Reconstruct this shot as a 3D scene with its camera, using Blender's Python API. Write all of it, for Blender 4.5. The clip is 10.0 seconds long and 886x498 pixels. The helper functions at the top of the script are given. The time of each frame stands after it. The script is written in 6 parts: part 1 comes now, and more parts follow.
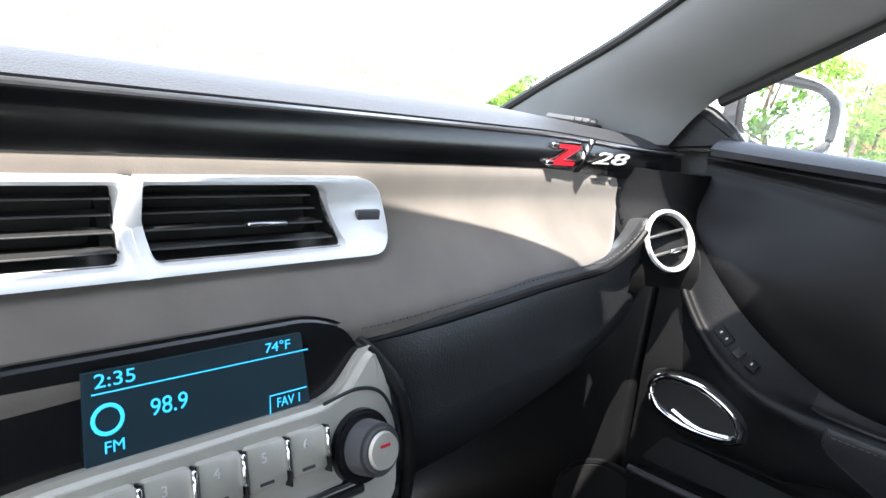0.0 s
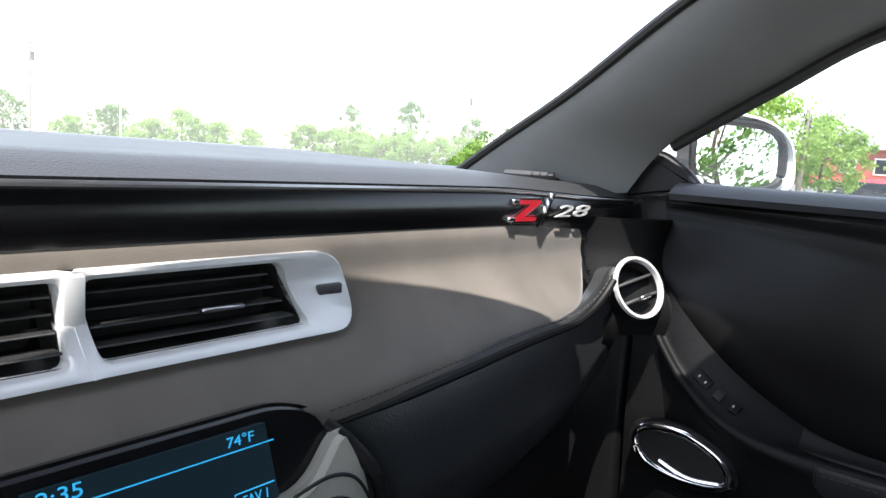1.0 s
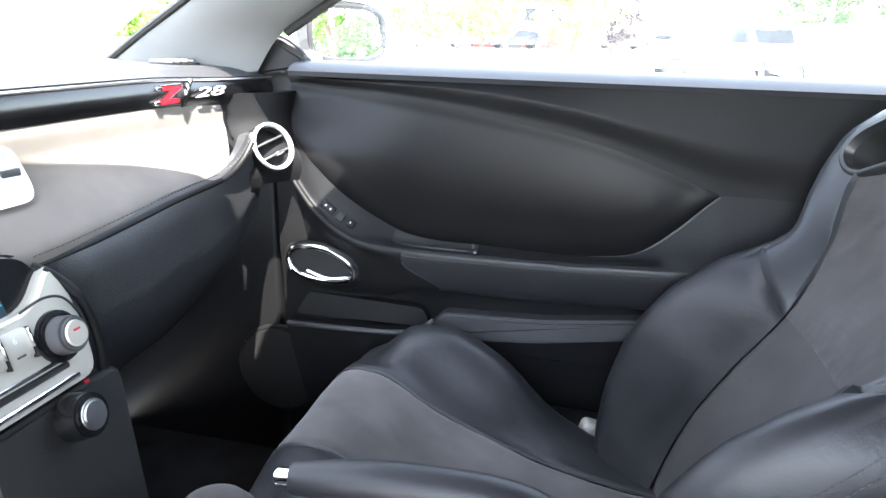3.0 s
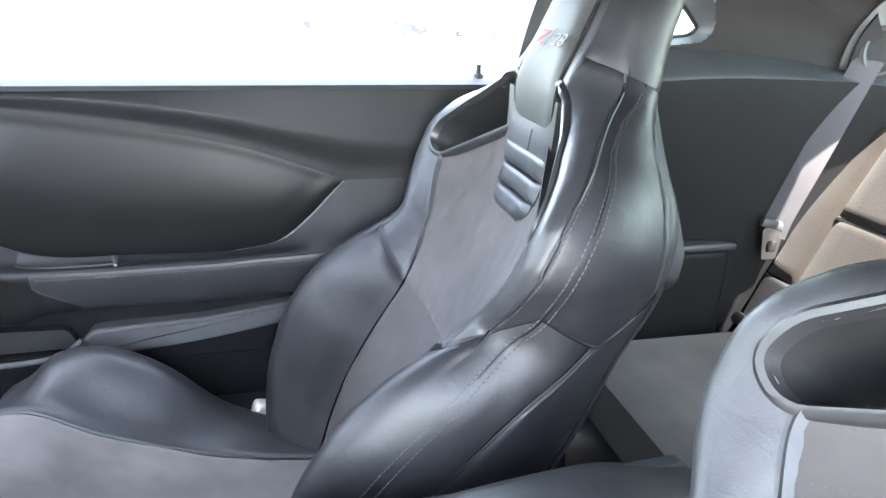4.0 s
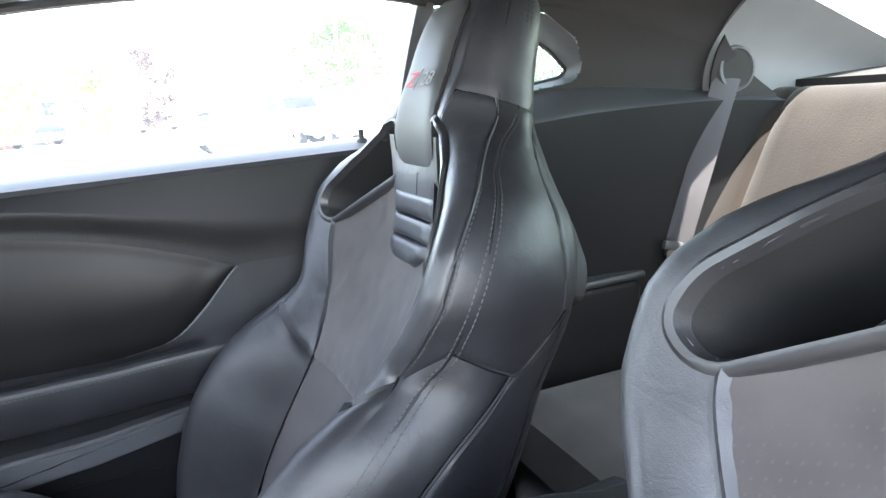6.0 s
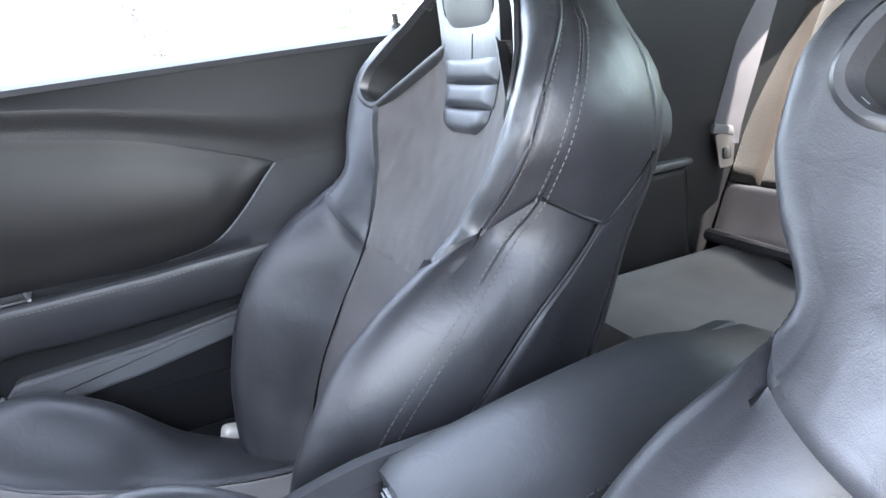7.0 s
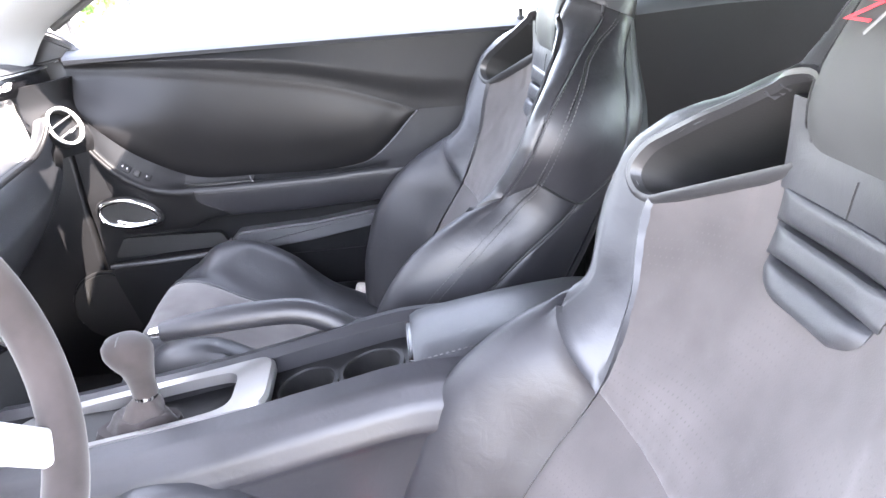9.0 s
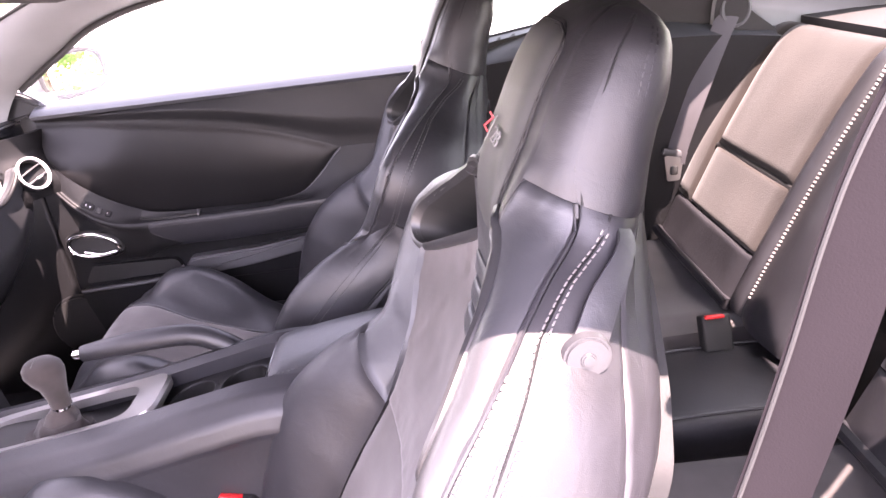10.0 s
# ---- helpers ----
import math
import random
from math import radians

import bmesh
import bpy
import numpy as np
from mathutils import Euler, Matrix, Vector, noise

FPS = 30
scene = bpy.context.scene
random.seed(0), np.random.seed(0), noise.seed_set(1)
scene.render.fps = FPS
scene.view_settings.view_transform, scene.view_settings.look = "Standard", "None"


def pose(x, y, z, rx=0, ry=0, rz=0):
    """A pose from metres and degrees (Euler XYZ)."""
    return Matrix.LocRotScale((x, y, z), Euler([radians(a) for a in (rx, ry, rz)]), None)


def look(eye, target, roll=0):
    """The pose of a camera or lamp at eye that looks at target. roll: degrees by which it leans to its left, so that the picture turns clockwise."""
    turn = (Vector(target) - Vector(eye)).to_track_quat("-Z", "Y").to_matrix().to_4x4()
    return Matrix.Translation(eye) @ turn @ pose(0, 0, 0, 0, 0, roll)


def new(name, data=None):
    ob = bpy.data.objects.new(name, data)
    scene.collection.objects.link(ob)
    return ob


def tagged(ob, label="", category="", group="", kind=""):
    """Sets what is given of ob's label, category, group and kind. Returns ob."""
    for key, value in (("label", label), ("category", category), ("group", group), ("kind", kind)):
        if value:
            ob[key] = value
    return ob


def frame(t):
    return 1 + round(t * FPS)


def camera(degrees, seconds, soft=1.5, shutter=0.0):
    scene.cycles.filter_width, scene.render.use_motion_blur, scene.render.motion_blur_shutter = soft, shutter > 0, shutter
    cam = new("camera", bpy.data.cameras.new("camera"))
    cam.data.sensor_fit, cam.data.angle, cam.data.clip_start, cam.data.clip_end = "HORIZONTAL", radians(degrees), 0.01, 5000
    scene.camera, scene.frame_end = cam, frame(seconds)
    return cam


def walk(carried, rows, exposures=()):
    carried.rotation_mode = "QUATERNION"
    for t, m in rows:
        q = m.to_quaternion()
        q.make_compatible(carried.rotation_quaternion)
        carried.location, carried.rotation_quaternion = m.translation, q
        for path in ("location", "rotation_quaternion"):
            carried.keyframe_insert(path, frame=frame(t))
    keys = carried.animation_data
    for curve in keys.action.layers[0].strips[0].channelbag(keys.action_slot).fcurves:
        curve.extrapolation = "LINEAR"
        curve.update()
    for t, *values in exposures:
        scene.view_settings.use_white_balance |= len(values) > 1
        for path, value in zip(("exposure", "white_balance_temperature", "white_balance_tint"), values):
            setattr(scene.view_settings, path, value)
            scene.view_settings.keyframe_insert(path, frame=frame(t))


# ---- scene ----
cam = camera(65.4, 10.0)
PATH = [
    (0, (-0.182, 0.276, 1.010), (1.295, 1.553, 0.577), 8.2),
    (0.5, (-0.166, 0.288, 1.020), (1.374, 1.534, 0.749), 5.8),
    (1, (-0.167, 0.286, 1.014), (1.381, 1.526, 0.756), 4.0),
    (1.5, (-0.167, 0.263, 1.015), (1.403, 1.464, 0.709), 3.9),
    (2, (-0.226, 0.2, 1.006), (1.44, 1.233, 0.613), 4.0),
    (3.5, (-0.435, 0.04, 1.101), (1.44, 0.04, 0.406), 1.4),
    (4, (-0.443, 0.018, 1.14), (1.375, -0.435, 0.44), 1.6),
    (4.5, (-0.433, 0.009, 1.168), (1.366, -0.646, 0.589), -0.9),
    (5, (-0.431, -0.023, 1.158), (1.398, -0.703, 0.719), -4.0),
    (5.5, (-0.446, -0.042, 1.118), (1.388, -0.73, 0.71), -4.8),
    (7, (-0.378, 0.053, 0.978), (1.419, -0.601, 0.391), -8.5),
    (7.5, (-0.405, 0.036, 0.948), (1.427, -0.437, 0.3), -6.9),
    (8, (-0.505, 0.012, 0.954), (1.344, -0.299, 0.257), -7.0),
    (8.5, (-0.67, 0.019, 1.02), (1.182, -0.193, 0.296), -5.8),
    (9, (-0.799, -0.024, 1.16), (1.026, -0.149, 0.352), -4.1),
    (9.5, (-0.892, -0.171, 1.233), (0.949, -0.203, 0.452), -5.2),
    (10, (-0.97, -0.308, 1.257), (0.863, -0.32, 0.457), -6.9),
]
EXPOSURES = [(0.0, 3.67, 6500, 10), (0.5, 2.97, 6500, 10), (1.0, 2.62, 6500, 10), (2.0, 2.07, 6500, 10), (3.4, 5.62, 6500, 10), (4.6, 5.77, 6500, 10), (5.5, 5.0, 6500, 10), (7.0, 5.57, 6400, 12), (8.0, 6.07, 6500, 16), (8.5, 5.87, 6650, 20), (9.0, 5.82, 6700, 18), (9.5, 5.97, 6800, 24), (10.0, 5.15, 7300, 42)]
walk(cam, [(t, look(e, a, r)) for t, e, a, r in PATH], EXPOSURES)

# ---- world, sun ----
SUN_DIR = Vector((-0.36, -0.17, 0.915)).normalized()
world = bpy.data.worlds.new("sky")
scene.world = world
world.use_nodes = True
wn = world.node_tree.nodes
sky = wn.new("ShaderNodeTexSky")
sky.sky_type, sky.sun_disc = "NISHITA", False
sky.sun_elevation = math.asin(SUN_DIR.z)
sky.sun_rotation = math.atan2(SUN_DIR.x, SUN_DIR.y)
sky.dust_density = 0.6
wn["Background"].inputs["Strength"].default_value = 0.11
pale = wn.new("ShaderNodeHueSaturation")
pale.inputs["Saturation"].default_value = 0.55
world.node_tree.links.new(sky.outputs[0], pale.inputs["Color"])
world.node_tree.links.new(pale.outputs[0], wn["Background"].inputs["Color"])
sun = new("sun", bpy.data.lights.new("sun", "SUN"))
sun.data.energy, sun.data.angle, sun.data.color = 2.0, radians(0.6), (1.0, 0.95, 0.87)
sun.matrix_world = look(SUN_DIR * 30, (0, 0, 0))


# ---- materials ----
def material(name, color, rough=0.5, metal=0.0, grain=0.0, grain_size=400.0, mottle=0.12, mottle_size=12.0,
             cells=False, sheen=0.0, coat=0.0, specular=0.5, whitening=0.0, wrinkle=0.0):
    m = bpy.data.materials.new(name)
    m.use_nodes = True
    nt = m.node_tree
    b = nt.nodes["Principled BSDF"]
    b.inputs["Roughness"].default_value, b.inputs["Metallic"].default_value = rough, metal
    b.inputs["Specular IOR Level"].default_value = specular
    b.inputs["Sheen Weight"].default_value, b.inputs["Coat Weight"].default_value = sheen, coat
    b.inputs["Sheen Roughness"].default_value = 0.5
    co = nt.nodes.new("ShaderNodeTexCoord")
    big = nt.nodes.new("ShaderNodeTexNoise")
    big.inputs["Scale"].default_value, big.inputs["Detail"].default_value = mottle_size, 6
    nt.links.new(co.outputs["Object"], big.inputs["Vector"])
    mix = nt.nodes.new("ShaderNodeMix")
    mix.data_type = "RGBA"
    c = Vector(color)
    lo, hi = c * (1 - mottle), c * (1 + mottle) + Vector((whitening, whitening, whitening))
    mix.inputs[6].default_value, mix.inputs[7].default_value = (*lo, 1), (*hi, 1)
    ramp = nt.nodes.new("ShaderNodeMapRange")
    ramp.inputs[1].default_value, ramp.inputs[2].default_value = 0.3, 0.7
    nt.links.new(big.outputs[0], ramp.inputs[0])
    nt.links.new(ramp.outputs[0], mix.inputs[0])
    nt.links.new(mix.outputs[2], b.inputs["Base Color"])
    rr = nt.nodes.new("ShaderNodeMapRange")
    rr.inputs[3].default_value, rr.inputs[4].default_value = max(rough - 0.06, 0.02), min(rough + 0.08, 1)
    nt.links.new(big.outputs[0], rr.inputs[0])
    nt.links.new(rr.outputs[0], b.inputs["Roughness"])
    if grain:
        tex = nt.nodes.new("ShaderNodeTexVoronoi" if cells else "ShaderNodeTexNoise")
        tex.inputs["Scale"].default_value = grain_size
        nt.links.new(co.outputs["Object"], tex.inputs["Vector"])
        bump = nt.nodes.new("ShaderNodeBump")
        bump.inputs["Strength"].default_value, bump.inputs["Distance"].default_value = grain, 0.3 / grain_size
        nt.links.new(tex.outputs[0], bump.inputs["Height"])
        nt.links.new(bump.outputs[0], b.inputs["Normal"])
        if wrinkle:
            fold = nt.nodes.new("ShaderNodeTexNoise")
            fold.inputs["Scale"].default_value, fold.inputs["Detail"].default_value, fold.inputs["Distortion"].default_value = 38.0, 5, 1.5
            nt.links.new(co.outputs["Object"], fold.inputs["Vector"])
            deep = nt.nodes.new("ShaderNodeBump")
            deep.inputs["Strength"].default_value, deep.inputs["Distance"].default_value = wrinkle, 0.004
            nt.links.new(fold.outputs[0], deep.inputs["Height"])
            nt.links.new(deep.outputs[0], bump.inputs["Normal"])
    return m


def glass(name, tint=(1, 1, 1), amount=0.06, whitening=0.0):
    m = bpy.data.materials.new(name)
    m.use_nodes = True
    nt = m.node_tree
    out = nt.nodes["Material Output"]
    t = nt.nodes.new("ShaderNodeBsdfTransparent")
    t.inputs[0].default_value = (*tint, 1)
    g = nt.nodes.new("ShaderNodeBsdfGlossy")
    g.inputs["Roughness"].default_value = 0.02
    mx = nt.nodes.new("ShaderNodeMixShader")
    mx.inputs[0].default_value = amount
    nt.links.new(t.outputs[0], mx.inputs[1])
    nt.links.new(g.outputs[0], mx.inputs[2])
    last = mx
    # white translucent film imitates glare and bright haze over the view outside
    if whitening:
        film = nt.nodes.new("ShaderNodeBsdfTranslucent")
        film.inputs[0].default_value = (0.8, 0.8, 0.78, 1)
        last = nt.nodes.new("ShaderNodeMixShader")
        last.inputs[0].default_value = whitening
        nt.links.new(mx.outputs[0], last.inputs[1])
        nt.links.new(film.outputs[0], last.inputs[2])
    nt.links.new(last.outputs[0], out.inputs[0])
    return m


def glowing(name, color, strength):
    m = bpy.data.materials.new(name)
    m.use_nodes = True
    b = m.node_tree.nodes["Principled BSDF"]
    b.inputs["Base Color"].default_value = (*color, 1)
    b.inputs["Emission Color"].default_value = (*color, 1)
    b.inputs["Emission Strength"].default_value = strength
    return m


LEATHER = material("black leather", (0.014, 0.0137, 0.0160), 0.44, specular=0.45, grain=0.36, grain_size=1200, cells=True, mottle=0.25, mottle_size=9, wrinkle=0.13)
LEATHER_SOFT = material("soft black leather", (0.023, 0.0235, 0.026), 0.40, specular=0.5, grain=0.32, grain_size=1100, cells=True, mottle=0.25, mottle_size=7, wrinkle=0.13)
PAD_LEATHER = material("matt headrest leather", (0.030, 0.031, 0.031), 0.56, specular=0.35, grain=0.3, grain_size=1200, cells=True, mottle=0.2, mottle_size=9)
SUEDE = material("charcoal suede", (0.058, 0.052, 0.051), 0.95, grain=0.35, grain_size=900, mottle=0.28, mottle_size=9, sheen=0.25, specular=0.1)
DASH_SUEDE = material("grey brown suede", (0.125, 0.109, 0.096), 0.95, grain=0.5, grain_size=900, mottle=0.22, mottle_size=10, sheen=0.3, specular=0.1)
PIPING = material("grey piping", (0.05, 0.05, 0.052), 0.5, grain=0.2)
DASH_TOP = material("soft dash vinyl", (0.030, 0.031, 0.034), 0.42, grain=0.5, grain_size=500, cells=True)
PLASTIC = material("black grained plastic", (0.006, 0.006, 0.0066), 0.48, grain=0.4, grain_size=600, cells=True, specular=0.24)
GREY_PLASTIC = material("dark grey plastic", (0.055, 0.055, 0.058), 0.5, grain=0.3, grain_size=600, cells=True)
DOOR_INSET = material("smooth black door inset", (0.0052, 0.005, 0.0054), 0.36, grain=0.2, grain_size=900, cells=True, specular=0.16)
# paler copy of SUEDE; light through the windscreen is put into its colour
LIT_CUSHION_SUEDE = material("lit seat cushion suede", (0.105, 0.096, 0.093), 0.95, grain=0.45, grain_size=800, mottle=0.35, mottle_size=8, sheen=0.25, specular=0.1)
DARK = material("matt black plastic", (0.008, 0.008, 0.008), 0.6, grain=0.2)
GLOSS_BLACK = material("gloss black trim", (0.006, 0.006, 0.007), 0.22, mottle=0.3)
SILVER = material("satin silver paint", (0.68, 0.68, 0.69), 0.38, metal=0.25, mottle=0.04)
GEAR_SILVER = material("satin gear surround", (0.34, 0.332, 0.322), 0.36, metal=0.8, mottle=0.05)
CHROME = material("chrome", (0.8, 0.8, 0.82), 0.08, metal=1.0, mottle=0.03)
BUTTON = material("warm silver button", (0.46, 0.44, 0.39), 0.4, metal=0.3, mottle=0.04, grain=0.1)
RED = material("red enamel", (0.55, 0.015, 0.03), 0.3, mottle=0.05)
RED_PLASTIC = material("red buckle plastic", (0.65, 0.02, 0.02), 0.35, mottle=0.05)
STEEL = material("brushed steel", (0.5, 0.5, 0.5), 0.3, metal=1.0, grain=0.1)
BADGE_GREY = material("embroidered grey", (0.12, 0.12, 0.12), 0.7, grain=0.5, grain_size=1500)
BADGE_RED = material("embroidered red", (0.5, 0.03, 0.04), 0.7, grain=0.5, grain_size=1500)
GREY_THREAD = material("grey stitching thread", (0.055, 0.054, 0.055), 0.8, grain=0.3)
LIT_THREAD = material("pale lit stitching thread", (0.17, 0.155, 0.15), 0.8, grain=0.3)
DARK_THREAD = material("dark stitching thread", (0.06, 0.058, 0.058), 0.8, grain=0.3)
WEBBING = material("charcoal seat belt webbing", (0.007, 0.0055, 0.0066), 0.85, grain=0.5, grain_size=800, specular=0.08)
WHEEL_SUEDE = material("dark grip suede", (0.034, 0.029, 0.028), 0.95, grain=0.4, grain_size=900, mottle=0.25, mottle_size=20, sheen=0.15, specular=0.1)
# same cloth as the driver belt, paled for light through the rear window
LIT_WEBBING = material("lit copy of the seat belt webbing", (0.055, 0.051, 0.057), 0.7, grain=0.5, grain_size=800, sheen=0.2)
HEADLINER = material("black woven headliner", (0.0140, 0.0120, 0.0115), 0.95, grain=0.6, grain_size=900, mottle=0.1)
PILLAR = material("grey woven pillar trim", (0.16, 0.165, 0.165), 0.85, grain=0.4, grain_size=800, mottle=0.06)
CARPET = material("black carpet", (0.018, 0.017, 0.017), 1.0, grain=1.0, grain_size=500, mottle=0.3, specular=0.1)
WHITE_PAINT = material("white car paint", (0.80, 0.80, 0.80), 0.25, coat=0.6, mottle=0.02)
SCREEN = material("dark display glass", (0.006, 0.010, 0.014), 0.12, mottle=0.2)
LCD = glowing("lit display ground", (0.003, 0.014, 0.023), 0.06)
LCD_TEXT = glowing("cyan display segments", (0.03, 0.40, 0.75), 0.13)
MIRROR = material("mirror glass", (0.9, 0.9, 0.9), 0.01, metal=1.0, mottle=0.0)
MIRROR.node_tree.links.remove(MIRROR.node_tree.nodes["Principled BSDF"].inputs["Roughness"].links[0])
PANE = glass("hazy windscreen glass", (0.97, 0.98, 0.975), 0.04, 0.055)
TINTED = glass("tinted glass", (0.78, 0.84, 0.80), 0.05, 0.05)
# side glass carries the same imitated glare
VEILED = glass("side glass with a glare veil", (0.95, 0.96, 0.955), 0.03, 0.03)
QUARTER = material("dark woven quarter trim", (0.012, 0.0105, 0.0098), 0.8, grain=0.4, grain_size=800, mottle=0.08)




def perforate(m, tilt, pitch=0.0062):
    """Small punched holes in rows across the cloth, on a plane tilted about x."""
    nt = m.node_tree
    b = nt.nodes["Principled BSDF"]
    co = nt.nodes.new("ShaderNodeTexCoord")
    turn = nt.nodes.new("ShaderNodeMapping")
    turn.inputs["Rotation"].default_value = (tilt, 0, 0)
    flat = nt.nodes.new("ShaderNodeMapping")
    flat.inputs["Scale"].default_value = (1, 1, 0)
    vor = nt.nodes.new("ShaderNodeTexVoronoi")
    vor.inputs["Scale"].default_value, vor.inputs["Randomness"].default_value = 1 / pitch, 0.0
    step = nt.nodes.new("ShaderNodeMapRange")
    step.inputs[1].default_value, step.inputs[2].default_value = 0.06, 0.17
    nt.links.new(co.outputs["Object"], turn.inputs[0])
    nt.links.new(turn.outputs[0], flat.inputs[0])
    nt.links.new(flat.outputs[0], vor.inputs["Vector"])
    nt.links.new(vor.outputs["Distance"], step.inputs[0])
    mul = nt.nodes.new("ShaderNodeMix")
    mul.data_type, mul.blend_type = "RGBA", "MIX"
    mul.inputs[6].default_value = (0.055, 0.0495, 0.0485, 1)
    old = b.inputs["Base Color"].links[0].from_socket
    nt.links.new(old, mul.inputs[7])
    nt.links.new(step.outputs[0], mul.inputs[0])
    nt.links.new(mul.outputs[2], b.inputs["Base Color"])
    return m


BACK_SUEDE = perforate(material("perforated charcoal suede", (0.060, 0.054, 0.053), 0.95, grain=0.35, grain_size=900, mottle=0.28, mottle_size=9, sheen=0.25, specular=0.1), radians(-67))


# ---- mesh helpers ----
def part(name, bm, mat, parent=None, label="", smooth=True):
    bmesh.ops.recalc_face_normals(bm, faces=bm.faces)
    me = bpy.data.meshes.new(name)
    bm.to_mesh(me)
    bm.free()
    me.materials.append(mat)
    if smooth:
        me.polygons.foreach_set("use_smooth", [True] * len(me.polygons))
        try:
            me.set_sharp_from_angle(angle=radians(42))
        except AttributeError:
            pass
    ob = new(name, me)
    if parent:
        ob.parent = parent
    return tagged(ob, label)


def thing(name, label, category, at=(0, 0, 0), group="", kind=""):
    ob = new(name)
    ob.location = at
    ob.empty_display_size = 0.05
    return tagged(ob, label, category, group, kind)


def piecewise(table):
    xs, ys = [a for a, _ in table], [b for _, b in table]
    n = len(xs)
    sl = [(ys[i + 1] - ys[i]) / (xs[i + 1] - xs[i]) for i in range(n - 1)]
    tg = [sl[0]] + [(sl[i - 1] + sl[i]) / 2 if sl[i - 1] * sl[i] > 0 else 0 for i in range(1, n - 1)] + [sl[-1]]

    def f(x):
        if x <= xs[0]:
            return ys[0]
        if x >= xs[-1]:
            return ys[-1]
        i = max(k for k in range(n) if xs[k] <= x)
        i = min(i, n - 2)
        h = xs[i + 1] - xs[i]
        t = (x - xs[i]) / h
        return ((2 * t ** 3 - 3 * t * t + 1) * ys[i] + (t ** 3 - 2 * t * t + t) * h * tg[i]
                + (3 * t * t - 2 * t ** 3) * ys[i + 1] + (t ** 3 - t * t) * h * tg[i + 1])
    return f


def grid(f, nu, nv, thick=0.0, keep=None, closed_u=False, face=None):
    """A sheet f(u, v), u and v from 0 to 1, with a thickness away from its front, which looks along face."""
    bm = bmesh.new()
    P = [[Vector(f(i / nu, j / nv)) for j in range(nv + 1)] for i in range(nu + 1)]
    V = [[bm.verts.new(p) for p in row] for row in P]
    faces = []
    a, b = nu // 2, nv // 2
    turned = face is not None and (P[a + 1][b] - P[a][b]).cross(P[a][b + 1] - P[a][b]).dot(Vector(face)) < 0
    for i in range(nu):
        for j in range(nv):
            if keep is None or keep((i + 0.5) / nu, (j + 0.5) / nv):
                q = (V[i][j], V[i + 1][j], V[i + 1][j + 1], V[i][j + 1])
                faces.append(bm.faces.new(q[::-1] if turned else q))
    loose = [v for v in bm.verts if not v.link_faces]
    bmesh.ops.delete(bm, geom=loose, context="VERTS")
    if closed_u:
        bmesh.ops.remove_doubles(bm, verts=bm.verts, dist=1e-5)
    if thick and face is not None:
        bm.normal_update()
        rim = [e for e in bm.edges if len(e.link_faces) == 1]
        back = {v: bm.verts.new(v.co - v.normal * thick) for v in bm.verts[:]}
        for e in rim:
            a, b = e.verts
            lp = e.link_loops[0]
            a, b = lp.vert, lp.link_loop_next.vert
            bm.faces.new((b, a, back[a], back[b]))
        for q in faces:
            bm.faces.new([back[v] for v in reversed(q.verts)])
    elif thick:
        bm.normal_update()
        bmesh.ops.solidify(bm, geom=bm.faces[:], thickness=thick)
    return bm


def box(cx, cy, cz, sx, sy, sz, bevel=0.0, seg=3, turn=(0, 0, 0)):
    bm = bmesh.new()
    m = pose(cx, cy, cz, *turn) @ Matrix.Diagonal((sx, sy, sz, 1))
    bmesh.ops.create_cube(bm, size=1.0, matrix=m)
    if bevel:
        bmesh.ops.bevel(bm, geom=bm.edges[:], offset=bevel, segments=seg, profile=0.5, affect="EDGES")
    return bm


def cyl(p, q, r0, r1=None, n=24, bevel=0.0):
    p, q = Vector(p), Vector(q)
    r1 = r0 if r1 is None else r1
    bm = bmesh.new()
    d = q - p
    m = Matrix.Translation((p + q) / 2) @ d.to_track_quat("Z", "Y").to_matrix().to_4x4()
    bmesh.ops.create_cone(bm, cap_ends=True, segments=n, radius1=r0, radius2=r1, depth=d.length, matrix=m)
    if bevel:
        es = [e for e in bm.edges if len(e.link_faces) == 2 and e.calc_face_angle(0) > 1.0]
        bmesh.ops.bevel(bm, geom=es, offset=bevel, segments=2, affect="EDGES")
    return bm


def spline(pts, steps=8, closed=False):
    pts = [Vector(p) for p in pts]
    n, out = len(pts), []
    for i in range(n if closed else n - 1):
        g = (lambda k: pts[k % n]) if closed else (lambda k: pts[min(max(k, 0), n - 1)])
        a, b, c, d = g(i - 1), g(i), g(i + 1), g(i + 2)
        for k in range(steps):
            t = k / steps
            out.append(0.5 * ((2 * b) + (c - a) * t + (2 * a - 5 * b + 4 * c - d) * t * t + (3 * b - 3 * c + d - a) * t ** 3))
    if not closed:
        out.append(pts[-1])
    return out


